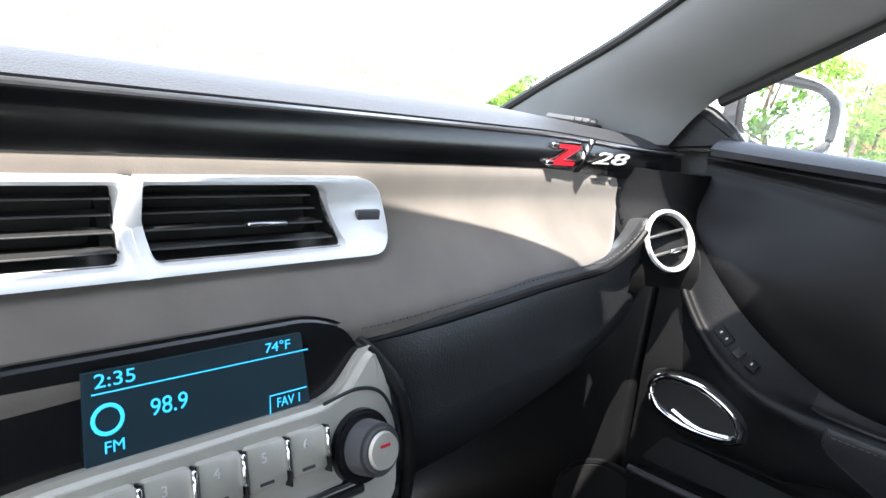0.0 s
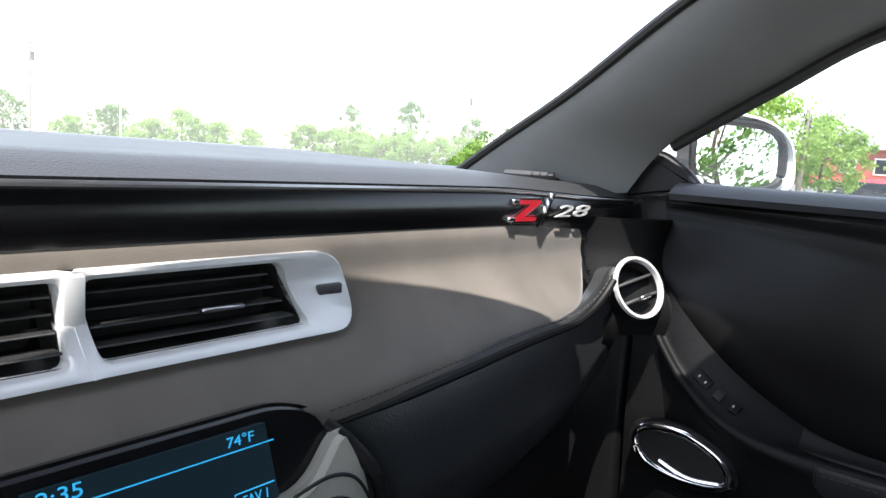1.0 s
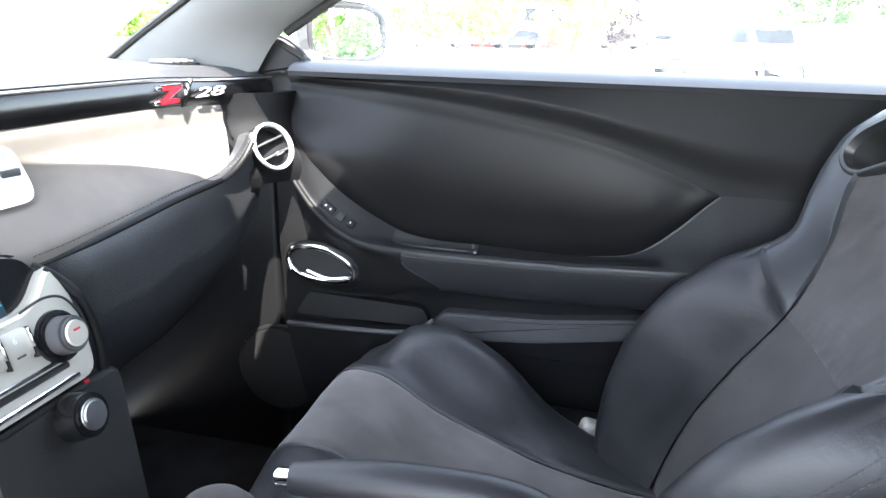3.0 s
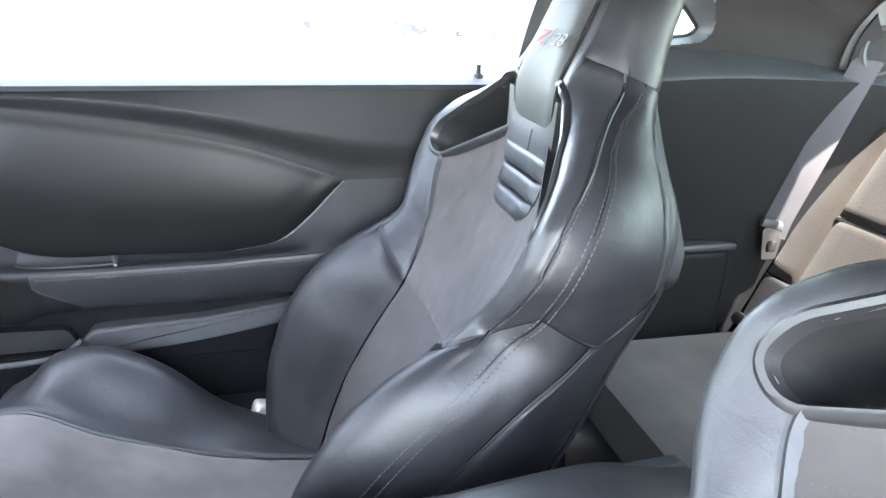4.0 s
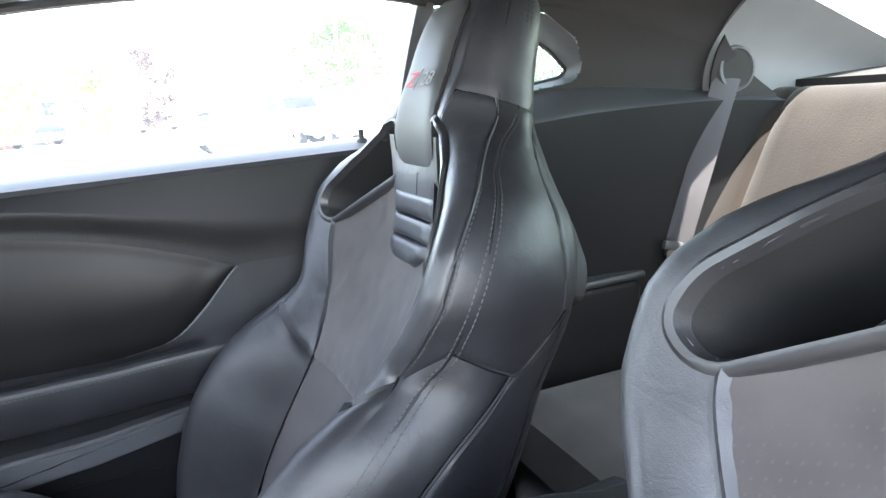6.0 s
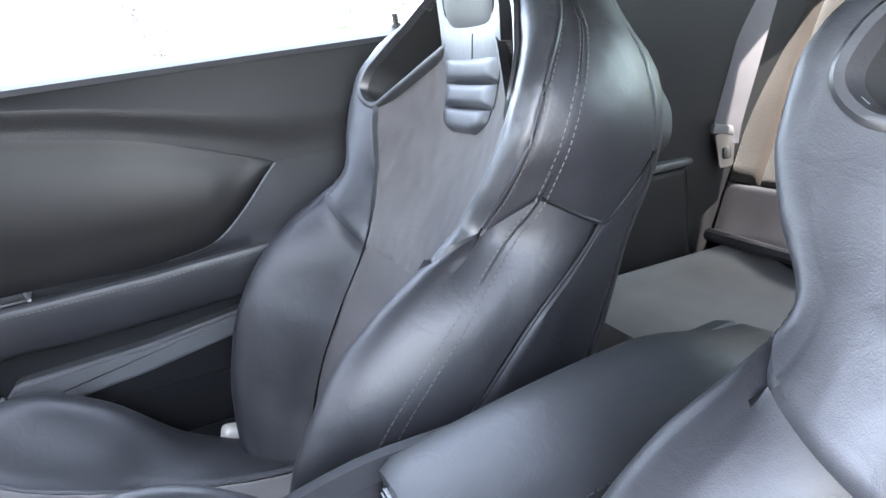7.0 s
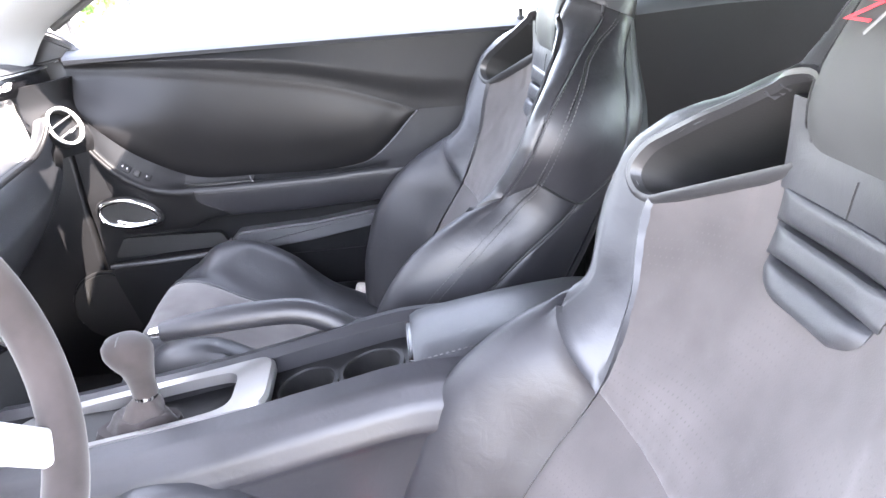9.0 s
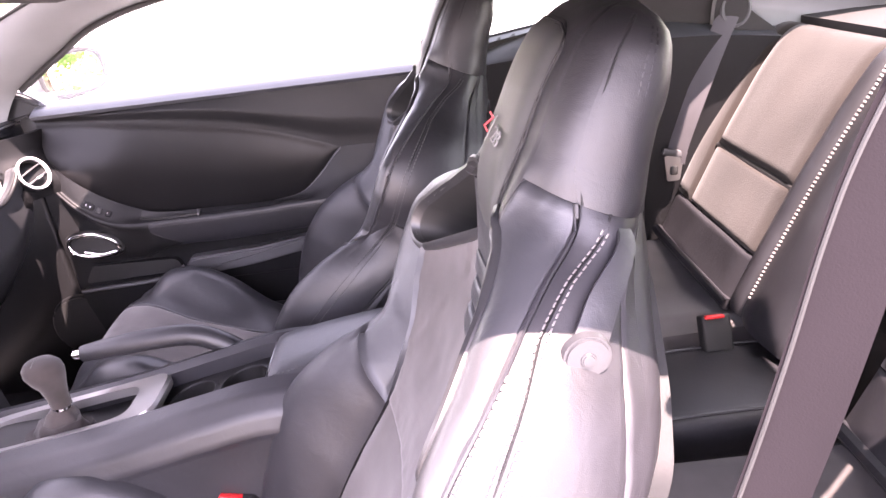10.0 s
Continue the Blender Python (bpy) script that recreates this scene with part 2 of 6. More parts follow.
def tube(pts, r, n=8, closed=False, flat=1.0, up=None, into=None):
    """A round or flattened bar along points; r may be a list."""
    bm = into or bmesh.new()
    N = len(pts)
    rings = []
    for i, p in enumerate(pts):
        a = pts[(i - 1) % N] if closed or i else p
        b = pts[(i + 1) % N] if closed or i < N - 1 else p
        d = (Vector(b) - Vector(a)).normalized()
        side = d.cross(Vector(up) if up else (Vector((0, 0, 1)) if abs(d.z) < 0.9 else Vector((1, 0, 0)))).normalized()
        nrm = side.cross(d).normalized()
        rr = r[i] if isinstance(r, (list, tuple)) else r
        rings.append([bm.verts.new(Vector(p) + rr * (math.cos(2 * math.pi * k / n) * side + flat * math.sin(2 * math.pi * k / n) * nrm)) for k in range(n)])
    for i in range(N if closed else N - 1):
        A, B = rings[i], rings[(i + 1) % N]
        for k in range(n):
            bm.faces.new((A[k], A[(k + 1) % n], B[(k + 1) % n], B[k]))
    if not closed:
        bm.faces.new(rings[0][::-1])
        bm.faces.new(rings[-1])
    return bm


def loft(rings, cap=True):
    bm = bmesh.new()
    V = [[bm.verts.new(Vector(p)) for p in r] for r in rings]
    n = len(V[0])
    for A, B in zip(V, V[1:]):
        for k in range(n):
            bm.faces.new((A[k], A[(k + 1) % n], B[(k + 1) % n], B[k]))
    if cap:
        bm.faces.new(V[0][::-1])
        bm.faces.new(V[-1])
    return bm


def prism(outline, axis, lo, hi, bevel=0.0):
    """A plate with that outline of 2D points, pushed along axis x, y or z from lo to hi."""
    def put(p, h):
        return {"x": (h, p[0], p[1]), "y": (p[0], h, p[1]), "z": (p[0], p[1], h)}[axis]
    bm = bmesh.new()
    A = [bm.verts.new(put(p, lo)) for p in outline]
    B = [bm.verts.new(put(p, hi)) for p in outline]
    n = len(A)
    bm.faces.new(A[::-1])
    bm.faces.new(B)
    for k in range(n):
        bm.faces.new((A[k], A[(k + 1) % n], B[(k + 1) % n], B[k]))
    bmesh.ops.recalc_face_normals(bm, faces=bm.faces)
    if bevel:
        es = [e for e in bm.edges if abs(e.verts[0].co["xyz".index(axis)] - e.verts[1].co["xyz".index(axis)]) < 1e-6]
        bmesh.ops.bevel(bm, geom=es, offset=bevel, segments=3, affect="EDGES")
    return bm


def rounded(pts, r, steps=5):
    """Rounds the corners of a 2D outline."""
    out, n = [], len(pts)
    for i in range(n):
        p, a, b = Vector(pts[i]), Vector(pts[i - 1]), Vector(pts[(i + 1) % n])
        ra = min(r, (a - p).length / 2.1, (b - p).length / 2.1)
        u, v = p + (a - p).normalized() * ra, p + (b - p).normalized() * ra
        for k in range(steps + 1):
            t = k / steps
            out.append(tuple((1 - t) ** 2 * u + 2 * t * (1 - t) * p + t * t * v))
    return out


def stitches(path, nrm, length=0.004, gap=0.0035, width=0.0012, height=0.0008):
    """A row of short raised threads along a line."""
    bm = bmesh.new()
    d_left = 0.0
    for a, b in zip(path, path[1:]):
        a, b = Vector(a), Vector(b)
        seg = (b - a).length
        if seg < 1e-6:
            continue
        u = (b - a) / seg
        pos = d_left
        while pos < seg:
            c = a + u * pos
            w = u.cross(Vector(nrm)).normalized()
            m = Matrix((u, w, Vector(nrm))).transposed().to_4x4()
            bmesh.ops.create_cube(bm, size=1.0, matrix=Matrix.Translation(c) @ m @ Matrix.Diagonal((length, width, height * 2, 1)))
            pos += length + gap
        d_left = pos - seg
    return bm


def text_mesh(body, size, depth=0.0006, shear=0.0):
    c = bpy.data.curves.new("letters", "FONT")
    c.body, c.size, c.extrude, c.shear = body, size, depth, shear
    c.align_x, c.align_y = "CENTER", "CENTER"
    o = bpy.data.objects.new("letters", c)
    scene.collection.objects.link(o)
    me = bpy.data.meshes.new_from_object(o.evaluated_get(bpy.context.evaluated_depsgraph_get()))
    bm = bmesh.new()
    bm.from_mesh(me)
    bpy.data.objects.remove(o)
    bpy.data.meshes.remove(me)
    bpy.data.curves.remove(c)
    return bm


def place(bm, m):
    bmesh.ops.transform(bm, matrix=m, verts=bm.verts)
    return bm


def axes(origin, right, up):
    """A frame with x along right and y along up."""
    r = Vector(right).normalized()
    n = r.cross(Vector(up)).normalized()
    u = n.cross(r)
    m = Matrix((r, u, n)).transposed().to_4x4()
    m.translation = Vector(origin)
    return m


# ---- cabin shell: floor, roof, pillars, quarter panels ----
floor = part("floor", box(0, -0.2, 0.215, 1.44, 2.5, 0.05), CARPET)
tagged(floor, "black carpeted cabin floor under the seats", "floor", kind="structure")
under = part("underbody", box(0, -0.2, 0.095, 1.5, 2.5, 0.19, 0.02), DARK)
tagged(under, "black underbody resting over the ground", "car body", kind="structure")
tunnel = part("tunnel", box(0, 0.1, 0.33, 0.20, 1.5, 0.19, 0.04), CARPET)
tagged(tunnel, "carpeted transmission tunnel under the console", "floor", kind="structure")
firewall = part("firewall", box(0, 1.14, 0.55, 1.44, 0.06, 0.66), CARPET)
tagged(firewall, "dark firewall below the dashboard", "wall", kind="structure")

ROOF_EDGE = piecewise([(-1.0, 0.485), (-0.9, 0.565), (-0.7, 0.625), (-0.45, 0.648), (0.15, 0.645), (0.45, 0.615), (0.55, 0.57)])
ROOF_Z = piecewise([(-1.0, 1.205), (-0.95, 1.21), (-0.45, 1.222), (-0.06, 1.245), (0.15, 1.24), (0.40, 1.225), (0.55, 1.20)])


def roof_point(u, v, lift=0.0):
    y = 0.36 - 1.36 * v
    x = -1 + 2 * u
    w = ROOF_EDGE(y)
    # unseen front edge bowed this far only to shape the shadow on the dash
    yy = y + 0.28 * (1 - x * x) * (1 - v) ** 2
    return (x * w, yy, ROOF_Z(y) + 0.045 * (1 - abs(x) ** 2.2) + lift + (0.02 * x * x if x < 0 else 0))


QZ_LOW = piecewise([(-1.32, 0.995), (-1.03, 1.018), (-0.8, 1.05), (-0.66, 1.052), (-0.55, 1.035), (-0.43, 1.0)])
QX_LOW = piecewise([(-1.32, 0.56), (-1.03, 0.63), (-0.9, 0.672), (-0.75, 0.705), (-0.62, 0.718), (-0.43, 0.737)])
QZ_TOP = piecewise([(-1.0, 1.104), (-0.97, 1.112), (-0.83, 1.156), (-0.70, 1.188), (-0.58, 1.204), (-0.45, 1.216)])
QX_TOP = piecewise([(-1.0, 0.612), (-0.9, 0.628), (-0.7, 0.645), (-0.45, 0.655)])
LEDGE_Z = piecewise([(-1.32, 0.965), (-1.0, 1.006), (-0.8, 1.008), (-0.63, 1.000), (-0.43, 0.985)])


def blend(x, a, b):
    t = min(max((x - a) / (b - a), 0), 1)
    return t * t * (3 - 2 * t)


def in_poly(p, poly):
    inside = False
    for (x0, y0), (x1, y1) in zip(poly, poly[1:] + poly[:1]):
        if (y0 > p[1]) != (y1 > p[1]) and p[0] < (x1 - x0) * (p[1] - y0) / (y1 - y0) + x0:
            inside = not inside
    return inside


ceiling = part("ceiling", grid(lambda u, v: roof_point(u, v), 36, 40, 0.012), HEADLINER)
tagged(ceiling, "black woven fabric headliner", "ceiling", kind="structure")
roof = part("roof", grid(lambda u, v: roof_point(u, v, 0.05), 30, 30, 0.008), WHITE_PAINT)
tagged(roof, "white painted car roof skin", "roof", kind="structure")


def strip(a, b, mat, name, label, bulge=0.02, thick=0.02, inward=(-1, 0, 0)):
    """A trim panel swept between two lines a and b of points."""
    pa, pb = spline(a, 6), spline(b, 6)
    n = min(len(pa), len(pb)) - 1
    inn = Vector(inward)

    def f(u, v):
        i = round(u * n)
        p = pa[i].lerp(pb[i], v)
        return p + inn * bulge * math.sin(math.pi * v) ** 0.7
    ob = part(name, grid(f, n, 14, thick, face=inn), mat)
    return tagged(ob, label, "trim", kind="structure")


for sgn, nm in ((1, "passenger"), (-1, "driver")):
    fl = lambda pts: [(sgn * x, y, z) for x, y, z in pts]
    inn = (-sgn, -0.3, -0.2)
    # windscreen pillar
    strip(fl([(0.755, 0.70, 0.985), (0.750, 0.642, 1.056), (0.724, 0.510, 1.130), (0.700, 0.40, 1.186), (0.672, 0.26, 1.220), (0.655, 0.12, 1.240)]),
          fl([(0.70, 1.0, 0.97), (0.675, 0.87, 1.045), (0.645, 0.74, 1.113), (0.600, 0.585, 1.203), (0.575, 0.49, 1.240), (0.56, 0.43, 1.258)]),
          PILLAR, "pillar_" + nm, "grey woven windscreen pillar trim", 0.025, 0.02, inn)
    edge = part("windscreen_seal_" + nm, tube(spline(fl([(0.70, 1.0, 0.97), (0.675, 0.87, 1.045), (0.645, 0.74, 1.113), (0.600, 0.585, 1.203), (0.575, 0.49, 1.240), (0.56, 0.43, 1.258)]), 8), 0.007, 8), DARK)
    tagged(edge, "black rubber seal between pillar and windscreen", "trim", kind="structure")
    # rear quarter trim, open for the small side glass, running on into the rear pillar
    front = -0.43 if sgn > 0 else -0.60
    QG = [(-0.46, 1.040), (-0.64, 1.064), (-0.725, 1.076), (-0.738, 1.090), (-0.70, 1.124), (-0.62, 1.172), (-0.46, 1.192)]
    QG_OUT = [(-0.45, 1.030), (-0.64, 1.056), (-0.738, 1.066), (-0.752, 1.090), (-0.728, 1.140), (-0.655, 1.186), (-0.45, 1.206)]

    def quarter(u, v):
        y = front + (-1.0 - front) * u
        z = QZ_LOW(y) + (QZ_TOP(y) - QZ_LOW(y)) * v
        x = QX_LOW(y) + (QX_TOP(y) - QX_LOW(y)) * v + 0.010 * math.sin(math.pi * v)
        return (sgn * x, y, z)

    def wall_x(y, z):
        k = min(max((z - QZ_LOW(y)) / (QZ_TOP(y) - QZ_LOW(y)), 0), 1)
        return QX_LOW(y) + (QX_TOP(y) - QX_LOW(y)) * k + 0.010 * math.sin(math.pi * k)

    def rear_post(u, v):
        y = -0.985 - 0.415 * u
        lo, hi = Vector((QX_LOW(y), QZ_LOW(y) - 0.01)), Vector((0.486, 1.207 - 0.43 * 0.40 * u))
        p = lo.lerp(hi, v)
        return (sgn * (p.x + (0.046 - 0.025 * u) * math.sin(math.pi * v)), y, p.y)

    def skirt(u, v):
        y = front + (-1.0 - front) * u
        a, b = Vector((QX_TOP(y), QZ_TOP(y))), Vector((ROOF_EDGE(y), ROOF_Z(y)))
        p = a.lerp(b, v)
        return (sgn * (p.x + 0.012 * math.sin(math.pi * v)), y, p.y + 0.004 * math.sin(math.pi * v))
    trim = part("quarter_trim_" + nm, grid(quarter, 100, 50, 0.012, (lambda u, v: not in_poly(quarter(u, v)[1:], QG_OUT)) if sgn > 0 else None), QUARTER)
    tagged(trim, "dark woven trim round the small rear side glass", "trim", kind="structure")
    post = part("rear_pillar_" + nm, grid(rear_post, 24, 20, 0.015), PILLAR)
    tagged(post, "pale grey woven rear pillar trim", "trim", kind="structure")
    def tail(u, v):
        top = (0.54 - 0.52 * u) * (1 - 0.55 * max(0, (u - 0.80) / 0.20) ** 3)
        x, y, z = rear_post(0.32 * u, top * v)
        return (x - sgn * 0.021, y, z + 0.003)
    end = part("quarter_tail_" + nm, grid(tail, 30, 20, 0.006, face=(-sgn, 0, 0)), QUARTER)
    tagged(end, "dark woven end of the side trim around the belt guide", "trim", kind="structure")
    side = part("headliner_side_" + nm, grid(skirt, 60, 10, 0.010), HEADLINER)
    tagged(side, "black headliner edge curving down to the rear side trim", "trim", kind="structure")
    if sgn > 0:
        rim_out, rim_in = rounded(QG_OUT, 0.014, 4), rounded(QG, 0.014, 4)
        # scoop is paler than the trim: the daylight on it is coloured in
        reveal = part("quarter_reveal_" + nm, loft([[(wall_x(y, z) - 0.001, y, z) for y, z in rim_out], [(wall_x(y, z) + 0.012, (y + a) / 2, (z + b) / 2) for (y, z), (a, b) in zip(rim_out, rim_in)], [(wall_x(a, b) + 0.030, a, b) for a, b in rim_in]], cap=False), GREY_PLASTIC)
        tagged(reveal, "scooped reveal of the rear side glass, paled for daylight", "trim", kind="structure")
        seal = part("quarter_seal_" + nm, tube([(wall_x(y, z) + 0.030, y, z) for y, z in rim_in], 0.0045, 8, closed=True), DARK)
        tagged(seal, "black rubber seal of the rear side glass", "trim", kind="structure")
    ledge_y = [front - (1.32 + front) * k / 8 for k in range(9)]
    # lighter vinyl than the trim puts the sky light on the ledge into colour
    strip(fl([(QX_LOW(y) + 0.004, y, QZ_LOW(y) + 0.004) for y in ledge_y]), fl([(QX_LOW(y) - 0.040, y, LEDGE_Z(y)) for y in ledge_y]),
          DASH_TOP, "quarter_ledge_" + nm, "dark ledge below the rear side glass, lightened for sky light", 0.006, 0.015, inn)
    strip(fl([(QX_LOW(y) - 0.040, y, LEDGE_Z(y)) for y in ledge_y]), fl([(QX_LOW(y) - 0.005, y, 0.26) for y in ledge_y]),
          PLASTIC, "quarter_panel_" + nm, "black plastic side panel beside the rear seat", -0.01, 0.015, inn)
    kick = part("kick_panel_" + nm, box(sgn * 0.735, 0.91, 0.53, 0.03, 0.50, 0.64, 0.01), PLASTIC)
    tagged(kick, "black footwell side panel", "trim", kind="structure")
    # unseen box added to keep daylight out of the gap at the door
    blocker = part("leak_blocker_" + nm, box(sgn * 0.818, 0.66, 0.61, 0.03, 0.24, 0.78, 0.01), DARK)
    tagged(blocker, "black filler box behind the trim that blocks light leaks", "trim", kind="structure")
    # outer flank of the body, and the narrow pillar behind the door glass
    flank = part("body_flank_" + nm, box(sgn * 0.82, -1.02, 0.60, 0.06, 0.9, 0.78, 0.03), WHITE_PAINT)
    tagged(flank, "white painted rear flank of the car", "car body", kind="structure")
    if sgn > 0:
        strip(fl([(0.738, -0.395, 1.0), (0.70, -0.405, 1.10), (0.652, -0.43, 1.225)]),
              fl([(0.738, -0.425, 1.0), (0.70, -0.435, 1.10), (0.652, -0.46, 1.225)]),
              GREY_PLASTIC, "door_pillar_" + nm, "grey trim behind the door glass", 0.0, 0.025, inn)
    # small rear side glass
    if sgn > 0:
        q = part("window_quarter", grid(lambda u, v: (quarter(0.02 + 0.58 * u, v)[0] + 0.034, *quarter(0.02 + 0.58 * u, v)[1:]), 12, 8, 0.003), TINTED)
        q.visible_shadow = False
        tagged(q, "small tinted rear side glass", "window", kind="structure")

rest = thing("side_ledge", "black moulded ledge on the panel beside the rear seat", "ledge")
part("ledge_body", box(0.70, -0.665, 0.47, 0.075, 0.37, 0.42, 0.02, 4), PLASTIC, rest)
part("ledge_top", box(0.698, -0.665, 0.684, 0.085, 0.375, 0.016, 0.007, 3), DASH_TOP, rest, "soft black ledge top")

sill = part("door_sill", box(0.70, -0.04, 0.335, 0.08, 0.68, 0.18, 0.02), PLASTIC)
tagged(sill, "black door sill beside the seat", "trim", kind="structure")
anchor = thing("belt_anchor", "grey belt anchor with a black loop low beside the seat", "belt anchor")
part("anchor_cover", box(0.655, 0.050, 0.428, 0.034, 0.075, 0.030, 0.010, 3, (18, 0, 12)), BUTTON, anchor, "pale grey anchor cover")
part("anchor_loop", tube(spline([(0.652, 0.022, 0.415), (0.650, 0.004, 0.440), (0.650, -0.006, 0.475), (0.652, -0.012, 0.50)], 5), 0.011, 8, flat=0.3), DARK, anchor)

hook = thing("coat_hook", "small black folding coat hook under the headliner", "hook")
part("hook_base", box(0.44, -0.66, 1.238, 0.05, 0.03, 0.014, 0.004, 2), DARK, hook)
part("hook_arm", tube(spline([(0.43, -0.66, 1.234), (0.425, -0.655, 1.222), (0.44, -0.65, 1.214), (0.455, -0.65, 1.22)], 5), 0.004, 8), DARK, hook)
dome = thing("dome_lamp", "small pale dome lamp in the headliner", "lamp")
part("lens", cyl((0.16, -0.80, 1.262), (0.16, -0.80, 1.244), 0.03, 0.026, 24, 0.004), BUTTON, dome)

shelf = part("parcel_shelf", grid(lambda u, v: (-0.62 + 1.24 * u, -1.17 - 0.4 * v, 1.0 + 0.01 * math.sin(math.pi * v)), 12, 6, 0.03), HEADLINER)
tagged(shelf, "dark fabric parcel shelf behind the rear seat", "shelf", kind="structure")
bulkhead = part("bulkhead", box(0, -1.42, 0.62, 1.36, 0.05, 0.75), DARK)
tagged(bulkhead, "dark bulkhead behind the rear seat", "wall", kind="structure")


def pane(name, f, label, mat):
    ob = part(name, grid(f, 16, 10, 0.004), mat)
    ob.visible_shadow = False
    return tagged(ob, label, "window", kind="structure")


pane("windscreen", lambda u, v: ((-1 + 2 * u) * (0.70 - 0.17 * v), 1.02 - 0.60 * v + 0.14 * (1 - (2 * u - 1) ** 2), 0.985 + 0.275 * v + 0.02 * math.sin(math.pi * v)), "clear windscreen glass", PANE)
pane("rear_window", lambda u, v: ((-1 + 2 * u) * 0.488, -1.0 - 0.42 * (1 - v), 1.03 + 0.18 * v + 0.04 * (1 - (2 * u - 1) ** 2)), "tinted rear window glass", TINTED)


# ---- front seats ----
TILT = radians(23)
S_MIN, S_HEAD, S_TOP = -0.40, 0.40, 0.575
HALF = piecewise([(-0.40, 0.19), (-0.30, 0.230), (-0.15, 0.256), (0.0, 0.250), (0.07, 0.234), (0.095, 0.230), (0.14, 0.256), (0.19, 0.276), (0.24, 0.273),
                  (0.29, 0.242), (0.33, 0.188), (0.37, 0.143), (0.41, 0.128), (0.47, 0.117), (0.52, 0.107), (0.55, 0.094), (0.567, 0.068), (0.575, 0.03)])
CREST = piecewise([(-0.40, 0.07), (-0.30, 0.115), (-0.15, 0.135), (0.0, 0.098), (0.09, 0.044), (0.15, 0.040), (0.22, 0.040), (0.28, 0.026), (0.34, -0.006), (0.40, -0.040), (0.50, -0.052), (0.55, -0.055), (0.575, -0.060)])
MID = piecewise([(-0.40, 0.0), (0.0, -0.012), (0.12, -0.035), (0.22, -0.045), (0.30, -0.03), (0.36, -0.008), (0.42, 0.0), (0.50, -0.004), (0.54, -0.014), (0.565, -0.036), (0.575, -0.058)])
INNER = piecewise([(-0.40, 0.11), (-0.2, 0.150), (-0.1, 0.150), (0.0, 0.142), (0.09, 0.165), (0.15, 0.195), (0.20, 0.212), (0.25, 0.190), (0.31, 0.130), (0.36, 0.096), (0.45, 0.092), (0.52, 0.068), (0.565, 0.04), (0.575, 0.018)])
DEPTH = piecewise([(-0.40, -0.08), (-0.2, -0.11), (0.1, -0.145), (0.25, -0.145), (0.35, -0.130), (0.45, -0.108), (0.53, -0.098), (0.56, -0.085), (0.575, -0.066)])
EDGE = piecewise([(-0.4, 1.0), (0.49, 1.0), (0.55, 0.55), (0.575, 0.0)])
BACK_W = piecewise([(-0.4, 0.93), (0.1, 0.93), (0.2, 0.93), (0.3, 0.91), (0.4, 0.88), (0.575, 0.86)])
FLANK = piecewise([(-0.40, 0.205), (-0.30, 0.250), (-0.15, 0.276), (0.0, 0.274), (0.10, 0.268), (0.19, 0.282), (0.24, 0.274), (0.29, 0.242), (0.33, 0.190), (0.37, 0.148), (0.41, 0.130), (0.47, 0.117), (0.52, 0.107), (0.55, 0.094), (0.567, 0.068), (0.575, 0.03)])
RISE = piecewise([(-0.40, 0.02), (-0.2, 0.03), (0.0, 0.018), (0.1, 0.034), (0.2, 0.055), (0.28, 0.04), (0.36, 0.014), (0.45, 0.012), (0.55, 0.008), (0.575, 0.0)])
HOLE = [(0.219, 0.199), (0.064, 0.300), (0.064, 0.362), (0.100, 0.351), (0.175, 0.296), (0.229, 0.247), (0.238, 0.216)]

HOLE_CUT = [(0.165 + (x - 0.165) * 1.01, 0.278 + (s - 0.278) * 1.02) for x, s in HOLE]
# the double-stitched ridge behind the crest, and the seam across the flank
RIDGE_X = piecewise([(-0.40, 0.212), (-0.30, 0.248), (-0.15, 0.270), (0.0, 0.266), (0.10, 0.261), (0.14, 0.264), (0.20, 0.279), (0.24, 0.272), (0.29, 0.240), (0.33, 0.190), (0.37, 0.150), (0.40, 0.132), (0.575, 0.03)])
RIDGE_N = piecewise([(-0.40, 0.040), (-0.30, 0.082), (-0.15, 0.094), (-0.09, 0.080), (0.027, 0.032), (0.10, 0.000), (0.14, -0.010), (0.20, -0.008), (0.26, -0.012), (0.33, -0.028), (0.40, -0.044), (0.575, -0.06)])
FLANK_SEAM = piecewise([(-0.40, 0.22), (-0.30, 0.26), (-0.045, 0.37), (0.035, 0.44), (0.13, 0.64)])
BACK_SEAM = piecewise([(0.13, 1.0), (0.20, 0.96), (0.285, 0.82), (0.36, 0.78), (0.41, 0.76)])
RIDGE_T = 0.3


def back_point(x, s, n):
    if s > 0.45:
        s = 0.45 + (s - 0.45) * 0.82
    return Vector((x, -0.171 - s * math.sin(TILT) + n * math.cos(TILT), 0.707 + s * math.cos(TILT) + n * math.sin(TILT)))


def bez(a, b, c, d, t):
    k = 1 - t
    return tuple(k ** 3 * a[i] + 3 * k * k * t * b[i] + 3 * k * t * t * c[i] + t ** 3 * d[i] for i in range(2))


def head_arc(s, a):
    """The rounded section of the headrest, a in degrees from straight out to the side."""
    w, f, d = HALF(s), MID(s), DEPTH(s)
    c, k = math.cos(radians(a)), math.sin(radians(a))
    return (w * math.copysign(abs(c) ** 0.68, c), (f + d) / 2 + (f - d) / 2 * math.copysign(abs(k) ** 0.68, k))


def to_head(s, p, a):
    k = blend(s, 0.35, 0.43)
    if k <= 0:
        return p
    q = head_arc(s, a)
    return (p[0] + (q[0] - p[0]) * k, p[1] + (q[1] - p[1]) * k)


